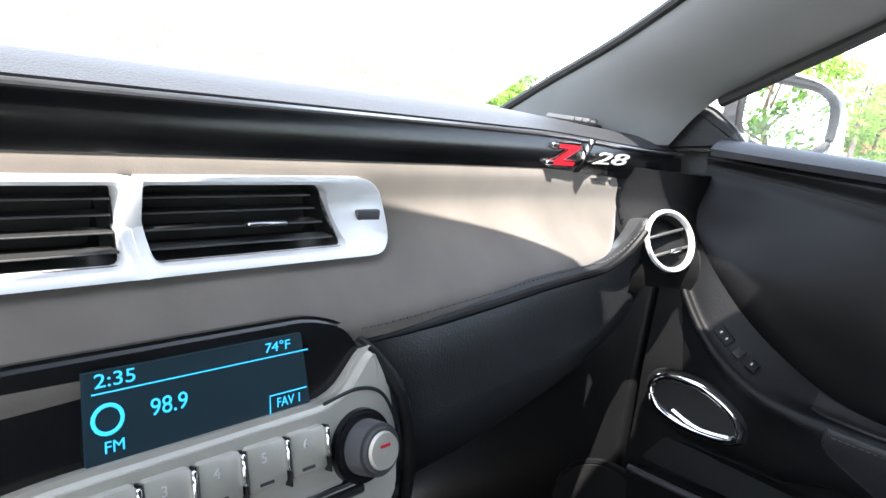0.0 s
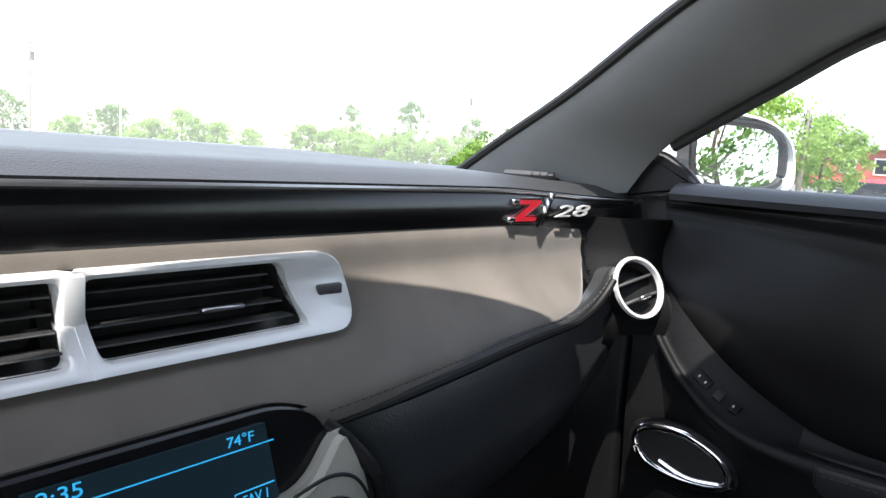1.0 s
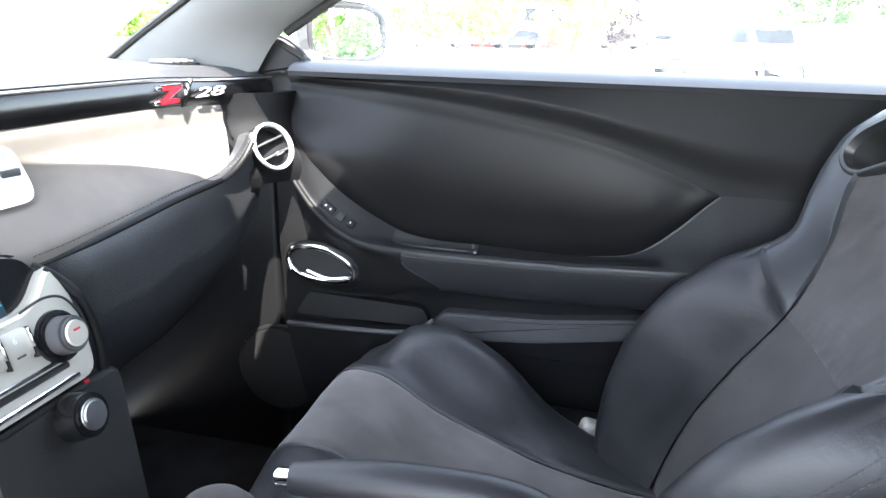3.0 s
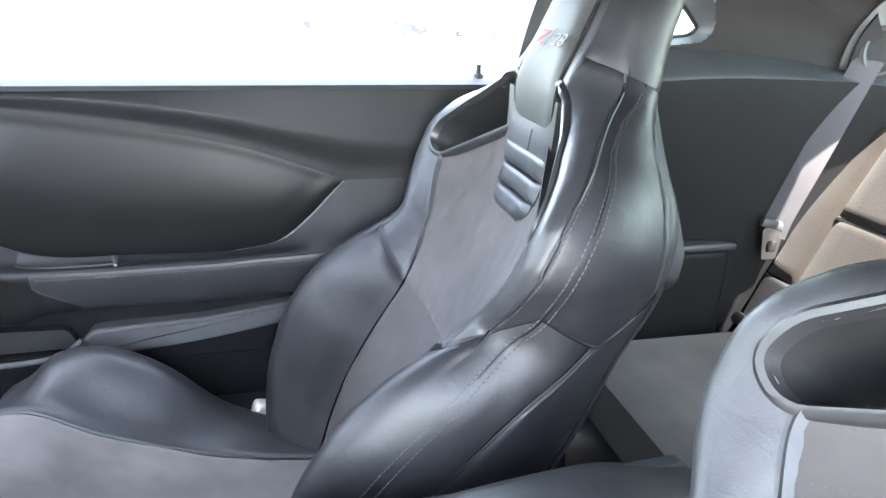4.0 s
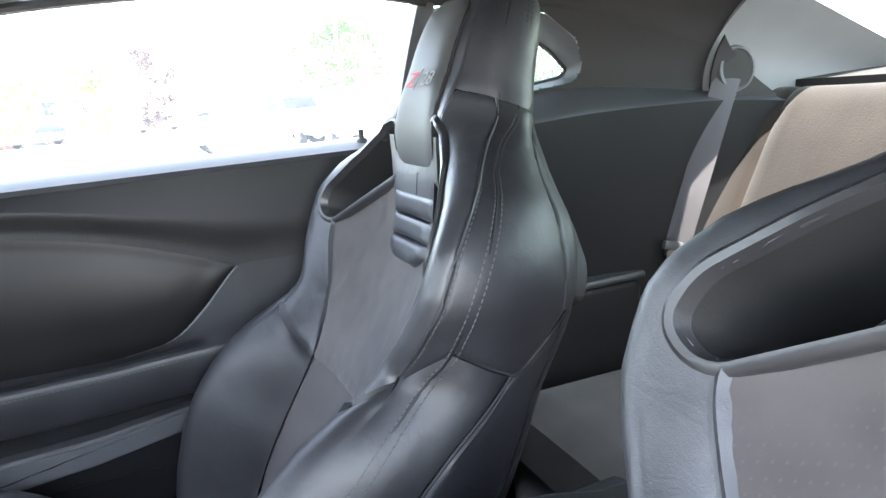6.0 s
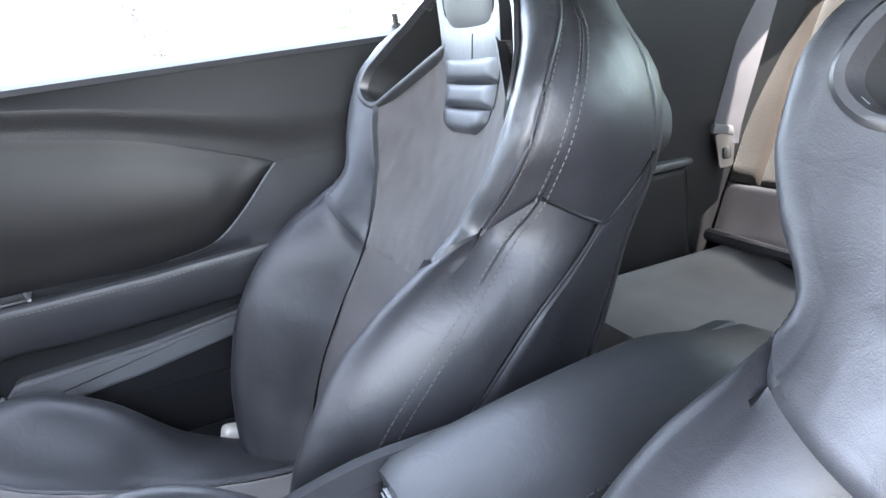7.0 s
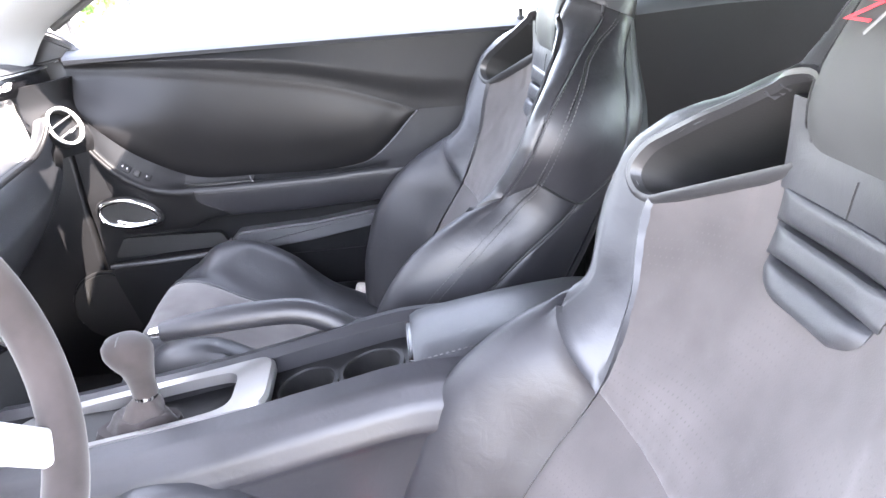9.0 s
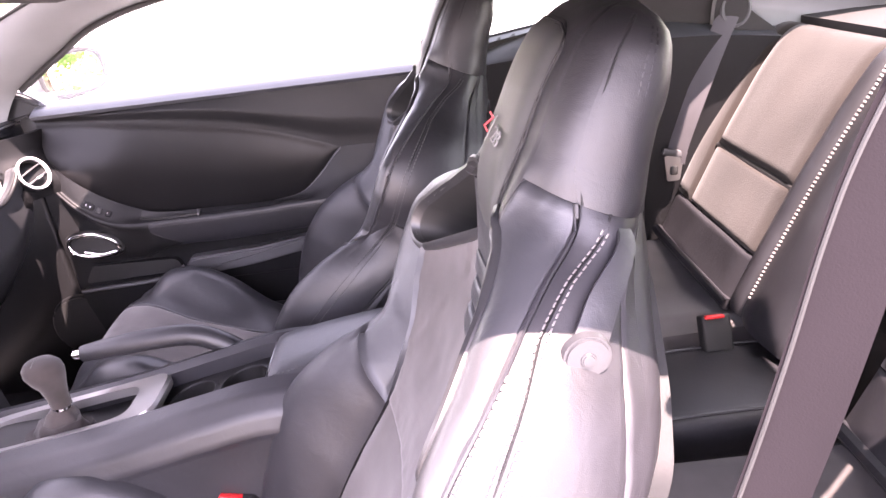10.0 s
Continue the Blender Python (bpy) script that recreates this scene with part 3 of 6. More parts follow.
def front_face(s, x):
    """How far the front of the backrest stands out at x."""
    n = MID(s) + RISE(s) * (x / INNER(s)) ** 2
    k = blend(s, 0.35, 0.43)
    if k > 0:
        p = 2 / 0.68
        q = (MID(s) + DEPTH(s)) / 2 + (MID(s) - DEPTH(s)) / 2 * (1 - min(abs(x) / HALF(s), 1) ** p) ** (1 / p)
        n += (q - n) * k
    return n


def arc_mid(s, t):
    x = (2 * t - 1) * INNER(s)
    return to_head(s, (x, MID(s) + RISE(s) * (2 * t - 1) ** 2), 130 - 80 * t)


def arc_bolster(s, t):
    wi, w, c = INNER(s), HALF(s), CREST(s)
    n0 = MID(s) + RISE(s)
    g = w - wi
    k = 1 - blend(s, -0.06, 0.12)
    return to_head(s, bez((wi, n0), (wi + 0.35 * g, n0 + (0.6 + 0.5 * k) * (c - n0)), (w - 0.15 * g, c + (0.1 + 0.2 * k) * abs(c - n0) + 0.010 * EDGE(s) * (1 - blend(s, 0.33, 0.41))), (w, c - 0.020 * EDGE(s)), t), 50 - 34 * t)


def arc_side(s, t):
    """From the crest over the stitched ridge, then back along the flank."""
    w, c, d = HALF(s), CREST(s) - 0.020 * EDGE(s), DEPTH(s) + 0.025 * EDGE(s)
    rx, rn = RIDGE_X(s), min(RIDGE_N(s), c - 0.012)
    wb = FLANK(s) * BACK_W(s)
    if t < RIDGE_T:
        k = t / RIDGE_T
        n = c + (rn - c) * k
    else:
        k = (t - RIDGE_T) / (1 - RIDGE_T)
        n = rn + (d - rn) * k
    # a smooth bow through crest, middle and back edge
    e, h = (c + d) / 2, (c - d) / 2
    q = (n - e) / h
    xm = max(w, rx, wb) + 0.003
    x = xm + (w - wb) / 2 * q + ((w + wb) / 2 - xm) * q * q
    p = (x, n)
    return to_head(s, p, 16 - 66 * t)


def arc_back(s, t):
    d = DEPTH(s)
    wb = FLANK(s) * BACK_W(s)
    e = EDGE(s)
    return to_head(s, bez((wb, d + 0.025 * e), (wb - 0.012 * e, d - 0.006 * e), (wb * 0.6, d - 0.008 * e), (0, d - 0.008 * e), t), -50 - 40 * t)


def upholstery(arc, s0, s1, side, nu, nv, puff=0.004, groove=0.008, thick=0.012, hole=False, lift=0.0, t0=0.0, t1=1.0, smooth_low=False, smooth_high=False):
    """One sewn panel of the backrest: it swells from the seams round it. s0 and s1 may follow v, t0 and t1 may follow s."""
    e = 1e-3

    def where(u, v):
        a, b = (s0(v) if callable(s0) else s0), (s1(v) if callable(s1) else s1)
        s = a + (b - a) * u
        p, q = (t0(s) if callable(t0) else t0), (t1(s) if callable(t1) else t1)
        return s, p + (q - p) * v

    def spot(u, v):
        s, t = where(u, v)
        x, n = arc(s, t)
        return back_point(side * x, s, n)

    def f(u, v):
        p = spot(u, v)
        du = spot(min(u + e, 1), v) - spot(max(u - e, 0), v)
        dv = spot(u, min(v + e, 1)) - spot(u, max(v - e, 0))
        nn = du.cross(dv)
        if nn.length < 1e-12:
            return p
        nn.normalize()
        k = (p.z - 0.707) / math.cos(TILT)
        if nn.dot(p - back_point(0, k, -0.06)) < 0:
            nn = -nn
        lu = (spot(1, v) - spot(0, v)).length
        lv = (spot(u, 1) - spot(u, 0)).length
        edge = min(u * lu, (1 - u) * lu, 1 if smooth_low else v * lv, 1 if smooth_high else (1 - v) * lv)
        k = min(edge / groove, 1)
        pucker = 0.0012 * math.exp(-edge / 0.02) * noise.noise(p * 90)
        return p + nn * (lift + puff * (math.sqrt(1 - (1 - k) ** 2) - 1) + pucker + 0.0020 * noise.noise(p * 14) + 0.0006 * noise.noise(p * 45))

    def keep(u, v):
        s, t = where(u, v)
        return not in_poly((abs(arc(s, t)[0]), s), HOLE_CUT)
    mid = spot(0.5, 0.5)
    return grid(f, nu, nv, thick, keep if hole else None, face=mid - back_point(0, (mid.z - 0.707) / math.cos(TILT), -0.06))


def seam(arc, ss, ts, side, r=0.0022, out=0.001):
    pts = []
    for s, t in zip(ss, ts):
        x, n = arc(s, t)
        pts.append(back_point(side * x, s, n + out))
    return tube(pts, r, 6)


def bolster_end(t):
    """The seam from the insert up to the notch in the outline."""
    return 0.0 + 0.09 * t ** 0.8


RIDGE_END = piecewise([(0.0, 0.090), (1.0, 0.138)])
FLANK_END = piecewise([(0.0, 0.138), (0.5, 0.136), (1.0, 0.128)])
REAR_END = piecewise([(0.0, 0.128), (1.0, 0.205)])
UPPER_LOW = piecewise([(0.0, 0.138), (0.64, 0.128), (1.0, 0.20)])


def flank_t(s):
    return RIDGE_T + (1 - RIDGE_T) * FLANK_SEAM(s)


def back_t(s):
    return RIDGE_T + (1 - RIDGE_T) * BACK_SEAM(s)


def side_spot(s, t, side, off):
    """A place on the flank of the backrest, standing off from it."""
    a, b = arc_side(s, max(t - 0.02, 0)), arc_side(s, min(t + 0.02, 1))
    d = Vector((b[0] - a[0], b[1] - a[1])).normalized()
    x, n = arc_side(s, t)
    nx, nn = -d.y, d.x
    if nx < 0:
        nx, nn = -nx, -nn
    return back_point(side * (x + nx * off), s, n + nn * off)


def cushion_height(x, y):
    a = abs(x)
    mid = piecewise([(-0.14, 0.42), (0.0, 0.427), (0.15, 0.457), (0.30, 0.515), (0.40, 0.565), (0.45, 0.555), (0.50, 0.48)])(y)
    bol = piecewise([(-0.14, -0.02), (0.0, -0.01), (0.117, 0.018), (0.212, 0.075), (0.286, 0.086), (0.36, 0.045), (0.42, -0.01), (0.50, -0.02)])(y)
    k = min(max((a - 0.105) / 0.095, 0), 1)
    fall = min(max((a - 0.215) / 0.045, 0), 1)
    return mid + bol * (k * k * (3 - 2 * k)) - 0.11 * fall ** 2.2


def cushion_patch(x0, x1, y0, y1, nu, nv, thick=0.03, puff=0.006):
    def f(u, v):
        x, y = x0 + (x1 - x0) * u, y0 + (y1 - y0) * v
        edge = min(u * abs(x1 - x0), (1 - u) * abs(x1 - x0), v * (y1 - y0), (1 - v) * (y1 - y0))
        k = min(edge / 0.014, 1)
        z = cushion_height(x, y) + puff * (math.sqrt(1 - (1 - k) ** 2) - 1)
        z += 0.004 * noise.noise(Vector((x, y, 0)) * 11) + 0.0012 * noise.noise(Vector((x, y, 3)) * 40)
        return (x, y, z)
    return grid(f, nu, nv, thick, face=(0, 0, 1))


SLOT_RIM = material("slot rim plastic", (0.016, 0.016, 0.017), 0.36, grain=0.2)


def front_seat(name, label, at, outboard, mark):
    seat = thing(name, label, "car seat", at, "front seats")
    back = part("backrest", upholstery(arc_mid, S_MIN, 0.0, 1, 26, 24, puff=0.003, groove=0.008), BACK_SUEDE, seat, "charcoal suede lower back insert")
    part("back_insert", upholstery(arc_mid, 0.0, 0.315, 1, 70, 84, puff=0.003, groove=0.008, hole=True), BACK_SUEDE, seat, "charcoal suede shoulder insert")
    part("headrest", upholstery(arc_mid, 0.30, S_TOP, 1, 34, 30, puff=0.002, hole=True), LEATHER, seat, "black leather integrated headrest")
    for side in (1, -1):
        part("bolster", upholstery(arc_bolster, S_MIN, bolster_end, side, 44, 24, groove=0.004, puff=0.005, smooth_high=True), LEATHER, seat, "padded black leather side bolster")
        part("shoulder_wing", upholstery(arc_bolster, bolster_end, S_HEAD, side, 64, 44, groove=0.004, puff=0.005, hole=True), LEATHER_SOFT, seat, "black leather shoulder wing with a belt slot")
        part("headrest_side", upholstery(arc_bolster, S_HEAD, S_TOP, side, 22, 14, groove=0.004, puff=0.001, smooth_low=True, smooth_high=True), LEATHER, seat)
        part("ridge_band", upholstery(arc_side, S_MIN, RIDGE_END, side, 44, 8, groove=0.003, puff=0.002, t1=RIDGE_T, smooth_low=True, smooth_high=True), LEATHER, seat, "stitched leather ridge of the bolster")
        part("ridge_band", upholstery(arc_side, RIDGE_END, S_HEAD, side, 40, 8, groove=0.003, puff=0.002, t1=RIDGE_T, smooth_high=True), LEATHER, seat, "stitched leather ridge of the wing")
        part("side_panel", upholstery(arc_side, S_MIN, FLANK_END, side, 40, 14, groove=0.003, t0=RIDGE_T, t1=flank_t, smooth_low=True), LEATHER, seat)
        part("side_panel", upholstery(arc_side, S_MIN, REAR_END, side, 40, 14, groove=0.003, t0=flank_t), LEATHER, seat, "black leather rear flank panel")
        part("side_panel", upholstery(arc_side, UPPER_LOW, S_HEAD, side, 36, 22, groove=0.003, t0=RIDGE_T, t1=back_t, puff=0.002, smooth_low=True), LEATHER, seat)
        part("back_edge", upholstery(arc_side, 0.203, S_HEAD, side, 30, 6, groove=0.003, puff=0.002, t0=back_t, smooth_high=True), LEATHER, seat)
        part("headrest_side", upholstery(arc_side, S_HEAD, S_TOP, side, 18, 12, groove=0.003, puff=0.001, smooth_low=True, smooth_high=True), LEATHER, seat)
        part("back_shell", upholstery(arc_back, S_MIN, S_HEAD, side, 40, 26, groove=0.003, puff=0.002, hole=True, smooth_low=True, smooth_high=True), LEATHER, seat, "black leather seat back")
        part("headrest_back", upholstery(arc_back, S_HEAD, S_TOP, side, 16, 14, groove=0.003, puff=0.001, smooth_low=True, smooth_high=True), LEATHER, seat)
        part("piping", tube([side_spot(S_MIN + (0.128 - S_MIN) * i / 30, flank_t(S_MIN + (0.128 - S_MIN) * i / 30), side, -0.002) for i in range(31)], 0.0022, 6), PLASTIC, seat)
        part("piping", tube([side_spot(UPPER_LOW(i / 30), RIDGE_T + (1 - RIDGE_T) * i / 30, side, -0.002) for i in range(31)], 0.0022, 6), PLASTIC, seat)
        # belt slot: lining and rim
        rim = [Vector((x, s)) for x, s in rounded(HOLE, 0.018, 5)]
        cen = sum(rim, Vector((0, 0))) / len(rim)

        def front_n(x, s):
            if x <= INNER(s):
                return MID(s) + RISE(s) * (x / INNER(s)) ** 2
            lo, hi = 0.0, 1.0
            for _ in range(20):
                t = (lo + hi) / 2
                lo, hi = (t, hi) if arc_bolster(s, t)[0] < x else (lo, t)
            return arc_bolster(s, lo)[1]
        rings = []
        for k, (grow, dep) in enumerate([(0.0100, -0.006), (0.0095, 0.0015), (0.0060, 0.0045), (0.0015, 0.0040), (-0.0015, -0.006), (-0.004, -0.08), (0.0, -0.16)]):
            ring = []
            for p, before, after in zip(rim, rim[-1:] + rim[:-1], rim[1:] + rim[:1]):
                along = (after - before).normalized()
                out = Vector((along.y, -along.x))
                q = p + (out if out.dot(p - cen) > 0 else -out) * grow
                nf = front_n(max(q.x, 0.0), q.y)
                n = nf + dep if k < 5 else max(DEPTH(q.y), -0.15) * (0.6 if k == 5 else 1.06)
                ring.append(back_point(side * q.x, q.y, n))
            rings.append(ring)
        part("belt_slot", loft(rings[:5], cap=False), SLOT_RIM, seat, "dark grey plastic belt slot surround")
        part("slot_lining", loft(rings[4:], cap=False), DARK, seat)
        # stitching along the bolster ridge
        for t in (0.03, 0.265, 0.335):
            low = 0.11 if t < 0.1 else S_MIN + 0.05
            high = 0.30 if t < 0.1 else S_HEAD - 0.01
            pts = [side_spot(low + (high - low) * i / 60, t, side, 0.0010) for i in range(61)]
            # pale thread outboard paints the sun on it, grey inboard the shade
            part("stitching", stitches(pts, (side * 0.8, 0.55, 0.2), 0.0040, 0.0026, 0.0011, 0.0012), LIT_THREAD if side == outboard else GREY_THREAD, seat, "row of stitching, paler on the sunlit outboard side")
        part("ridge_seam", tube([side_spot(S_MIN + (S_HEAD - S_MIN) * i / 60, RIDGE_T, side, -0.0008) for i in range(61)], 0.0013, 6), PLASTIC, seat)
        for t in (0.30, 0.38):
            part("stitching", stitches([side_spot(S_HEAD + 0.008 + 0.15 * i / 20, t, side, -0.0009) for i in range(21)], (side * 0.9, 0.3, 0.2), 0.004, 0.0025, 0.0012, 0.0010), LEATHER, seat)
        part("piping", seam(arc_side, [0.10 + (S_HEAD - 0.10) * i / 30 for i in range(31)], [0.0] * 31, side, 0.0022), LEATHER, seat)
        part("headrest_seam", tube([side_spot(S_HEAD + 0.16 * i / 20, 0.06, side, -0.0010) for i in range(21)], 0.0012, 6), PLASTIC, seat)
    # ribbed pads and the headrest badge pad
    for s0, s1, w in ((0.244, 0.274, 0.078), (0.215, 0.244, 0.075), (0.184, 0.215, 0.070)):
        def rib(u, v, s0=s0, s1=s1, w=w):
            s = s0 + (s1 - s0) * u
            low = 1 - 0.42 * max(0, (0.208 - s) / 0.024) ** 2.5 - 0.08 * (0.272 - s) / 0.1
            x = (2 * v - 1) * w * low
            k = math.sqrt(max(0, 1 - (2 * u - 1) ** 4)) * (1 - abs(2 * v - 1) ** 6)
            return back_point(x, s, MID(s) + RISE(s) * (x / INNER(s)) ** 2 + 0.001 + 0.011 * k)
        part("ribbed_pad", grid(rib, 10, 16, 0.01), LEATHER_SOFT, seat, "ribbed leather pad")

    def collar(u, v):
        s = 0.270 + 0.072 * u
        x = (2 * v - 1) * (0.083 + 0.004 * u)
        return back_point(x, s, front_face(s, x) + 0.0005 + 0.0065 * (1 - abs(2 * v - 1) ** 6) * (1 - 0.75 * blend(u, 0.25, 1.0)))
    part("collar", grid(collar, 12, 18, 0.014), LEATHER_SOFT, seat)
    part("collar_seam", tube([collar(0.02 + 0.40 * i / 8, 0.5) for i in range(9)], 0.0011, 6), PLASTIC, seat)

    def pad(u, v):
        s = 0.299 + 0.238 * u
        w = 0.074 * (1 - 0.16 * u) * (1 - max(0, (u - 0.86) / 0.14) ** 3 * 0.55) * (1 - max(0, (0.16 - u) / 0.16) ** 2 * 0.30)
        x = (2 * v - 1) * w
        k = (1 - abs(2 * u - 1) ** 10) * (1 - abs(2 * v - 1) ** 8)
        return back_point(x, s, front_face(s, x) + 0.0015 + 0.0075 * k)
    part("headrest_pad", grid(pad, 24, 16, 0.01), PAD_LEATHER, seat, "smooth leather headrest pad")
    rimpts = [pad(u, v) for u, v in [(0.02, 0.1 + 0.8 * i / 10) for i in range(11)] + [(0.05 + 0.9 * i / 16, 0.99) for i in range(17)] + [(0.98, 0.9 - 0.8 * i / 10) for i in range(11)] + [(0.95 - 0.9 * i / 16, 0.01) for i in range(17)]]
    part("pad_seam", tube(rimpts, 0.0013, 6, closed=True), PLASTIC, seat)
    m = axes(back_point(mark, 0.410, MID(0.410) + 0.0118), (-1, 0, 0), (0, -math.sin(TILT), math.cos(TILT)))
    # embroidered mark: red slanted letter, slash and grey numerals
    part("embroidery", place(text_mesh("Z", 0.030, 0.0004, 0.35), m @ Matrix.Translation((-0.029, 0, 0)) @ Matrix.Diagonal((1.6, 0.85, 1, 1))), BADGE_RED, seat, "red embroidered letter")
    part("embroidery", place(text_mesh("28", 0.027, 0.0004, 0.35), m @ Matrix.Translation((0.027, -0.001, 0)) @ Matrix.Diagonal((1.4, 0.85, 1, 1))), BADGE_GREY, seat, "grey embroidered numerals")
    part("embroidery", place(box(0, 0, 0, 0.0025, 0.036, 0.0008, 0, 1, (0, 0, -35)), m @ Matrix.Translation((-0.003, -0.001, 0))), BADGE_GREY, seat, "grey embroidered slash")
    # cushion
    part("cushion", cushion_patch(-0.105, 0.105, -0.12, 0.47, 26, 50), LIT_CUSHION_SUEDE, seat, "charcoal suede seat cushion, paled for light from above")
    part("cushion_front", grid(lambda u, v: (-0.23 + 0.46 * u, 0.47 + 0.03 * math.sin(math.pi * v * 0.6), 0.505 - 0.24 * v - 0.02 * abs(2 * u - 1) ** 3), 20, 12, 0.03), LEATHER, seat)
    for side in (1, -1):
        # paler leather here carries the light from above in its colour
        part("cushion_bolster", cushion_patch(side * 0.105, side * 0.26, -0.12, 0.47, 20, 44), LEATHER_SOFT, seat, "black leather thigh bolster")
        pts = [(side * 0.106, -0.10 + 0.56 * i / 40, cushion_height(0.106, -0.10 + 0.56 * i / 40) - 0.003) for i in range(41)]
        part("piping", tube(pts, 0.003, 6), PIPING, seat)
        part("seat_base", box(side * 0.235, 0.16, 0.33, 0.03, 0.56, 0.15, 0.012), PLASTIC, seat)
        part("seat_rail", box(side * 0.18, 0.1, 0.255, 0.035, 0.6, 0.035, 0.005), STEEL, seat)
    part("seat_pan", box(0, 0.17, 0.36, 0.44, 0.56, 0.1, 0.02), DARK, seat)
    # fabric strap on the outboard shoulder of the back, held by a round stud
    o = outboard
    line = spline([(0.398, 0.52, -0.008), (0.388, 0.525, 0.008), (0.372, 0.535, 0.015), (0.354, 0.55, 0.017), (0.336, 0.56, 0.013), (0.318, 0.565, 0.006)], 6)

    def strap(u, v):
        s, t, off = line[round(u * (len(line) - 1))]
        return side_spot(s, t + (2 * v - 1) * 0.11, o, off)
    part("strap", grid(strap, len(line) - 1, 6, 0.003, face=(o, 0, 0)), LEATHER_SOFT, seat, "leather belt-guide strap")
    q = side_spot(0.320, 0.565, o, 0.008)
    out = (q - back_point(0, 0.320, -0.05)).normalized()
    part("stud", cyl(q - out * 0.006, q + out * 0.004, 0.0185, 0.017, 28, 0.002), LEATHER_SOFT, seat, "round strap end")
    part("stud_button", cyl(q + out * 0.003, q + out * 0.006, 0.006, 0.005, 16, 0.001), LEATHER_SOFT, seat)
    return seat


passenger_seat = front_seat("bucket_seat", "black leather bucket seat with charcoal suede inserts, beside the passenger door", (0.406, 0, 0), 1, -0.008)
driver_seat = front_seat("bucket_seat", "black leather bucket seat with charcoal suede inserts and a shoulder strap", (-0.352, -0.05, 0.008), -1, 0.016)


# ---- passenger door ----
LENS_TOP = piecewise([(-0.095, 0.825), (-0.07, 0.836), (-0.045, 0.846), (0.085, 0.891), (0.26, 0.926), (0.422, 0.950), (0.62, 0.963), (0.75, 0.966)])
LENS_LOW = piecewise([(-0.095, 0.825), (-0.08, 0.811), (-0.033, 0.762), (0.017, 0.722), (0.06, 0.710), (0.28, 0.708), (0.411, 0.716), (0.468, 0.740), (0.531, 0.782), (0.587, 0.835), (0.633, 0.879), (0.70, 0.915)])
TRIM_LINE = piecewise([(-0.44, 0.86), (-0.30, 0.88), (-0.097, 0.902), (0.0, 0.920), (0.18, 0.955), (0.34, 0.972), (0.53, 0.976), (0.75, 0.978)])


def door_x(y, z):
    """Inner face of the door trim: an overhanging upper roll, a hollow under it, then the swelling inset."""
    low, top, line = LENS_LOW(y), LENS_TOP(y), TRIM_LINE(y)
    fade = blend(y, -0.30, -0.09)
    x = 0.736 - 0.025 * blend(y, 0.42, 0.66) * (1 - blend(z, 0.80, 0.92)) + 0.045 * blend(y, 0.36, 0.66) * blend(z, 0.84, 0.96)
    if z >= line:
        return x - 0.008 + 0.012 * (z - line) / max(0.985 - line, 0.01)
    if z >= top:
        k = (line - z) / max(line - top, 1e-4)
        return x - 0.008 + 0.008 * fade * blend(k, 0.0, 0.8)
    if z >= low and y > -0.095:
        k = (z - low) / max(top - low, 1e-4)
        return x - 0.010 * min(1, (top - low) / 0.14) * math.sin(math.pi * min(max(k, 0), 1)) ** 0.8
    x -= 0.008 * (1 - fade)
    if z < 0.72:
        x += 0.010 * blend(0.70 - z, 0, 0.12)
    return x


def door_patch(y0, y1, low, high, nu, nv, dish=0.0, lip=0.0, thick=0.015):
    def f(u, v):
        y = y0 + (y1 - y0) * u
        a, b = low(y), high(y)
        z = a + (b - a) * v
        d = 0.0
        if dish:
            d = 0.002 + dish * blend(b - z, -0.004, 0.02) * blend(z - a, -0.002, 0.06) * blend(y - y0, -0.002, 0.05)
        return (door_x(y, z) + d, y, z)
    return grid(f, nu, nv, thick, face=(-1, 0, 0))


ARM_Z = piecewise([(-0.42, 0.722), (-0.06, 0.713), (0.20, 0.704), (0.412, 0.702), (0.509, 0.717), (0.572, 0.758), (0.637, 0.836), (0.66, 0.86)])
ARM_X = piecewise([(-0.42, 0.690), (0.0, 0.683), (0.42, 0.686), (0.52, 0.690), (0.60, 0.700), (0.66, 0.716)])
ARM_LOW = piecewise([(-0.42, 0.668), (-0.05, 0.638), (0.20, 0.628), (0.40, 0.622), (0.46, 0.600), (0.66, 0.600)])


def sweep(y, v, lift=0.0):
    """v runs from the inset's lower edge over the crest and down to the tuck under the rest."""
    zl, zc, zb, xc = LENS_LOW(y) + 0.002, ARM_Z(y), ARM_LOW(y), ARM_X(y)
    x0 = door_x(y, LENS_LOW(y) - 0.001) - 0.001
    zc = min(zc, zl - 0.002)
    low = 0.014 * blend(y, 0.40, 0.48)
    prof = [(x0, zl), (x0 - 0.35 * (x0 - xc), zl + 0.55 * (zc - zl) - 0.003), (xc + 0.010, zc + 0.0035), (xc + 0.002, zc - 0.001), (xc, zc - 0.011), (xc + 0.002 + low * 0.6, zc - 0.030), (xc + 0.010 + low, zb + 0.012), (xc + 0.022 + low, zb), (0.75, zb - 0.008)]
    k = v * (len(prof) - 1)
    i = min(int(k), len(prof) - 2)
    g = lambda m: Vector(prof[min(max(m, 0), len(prof) - 1)])
    a, b, c, e, t = g(i - 1), g(i), g(i + 1), g(i + 2), k - i
    p = 0.5 * ((2 * b) + (c - a) * t + (2 * a - 5 * b + 4 * c - e) * t * t + (3 * b - 3 * c + e - a) * t ** 3)
    return (p.x - lift, y, p.y + lift * 0.5)


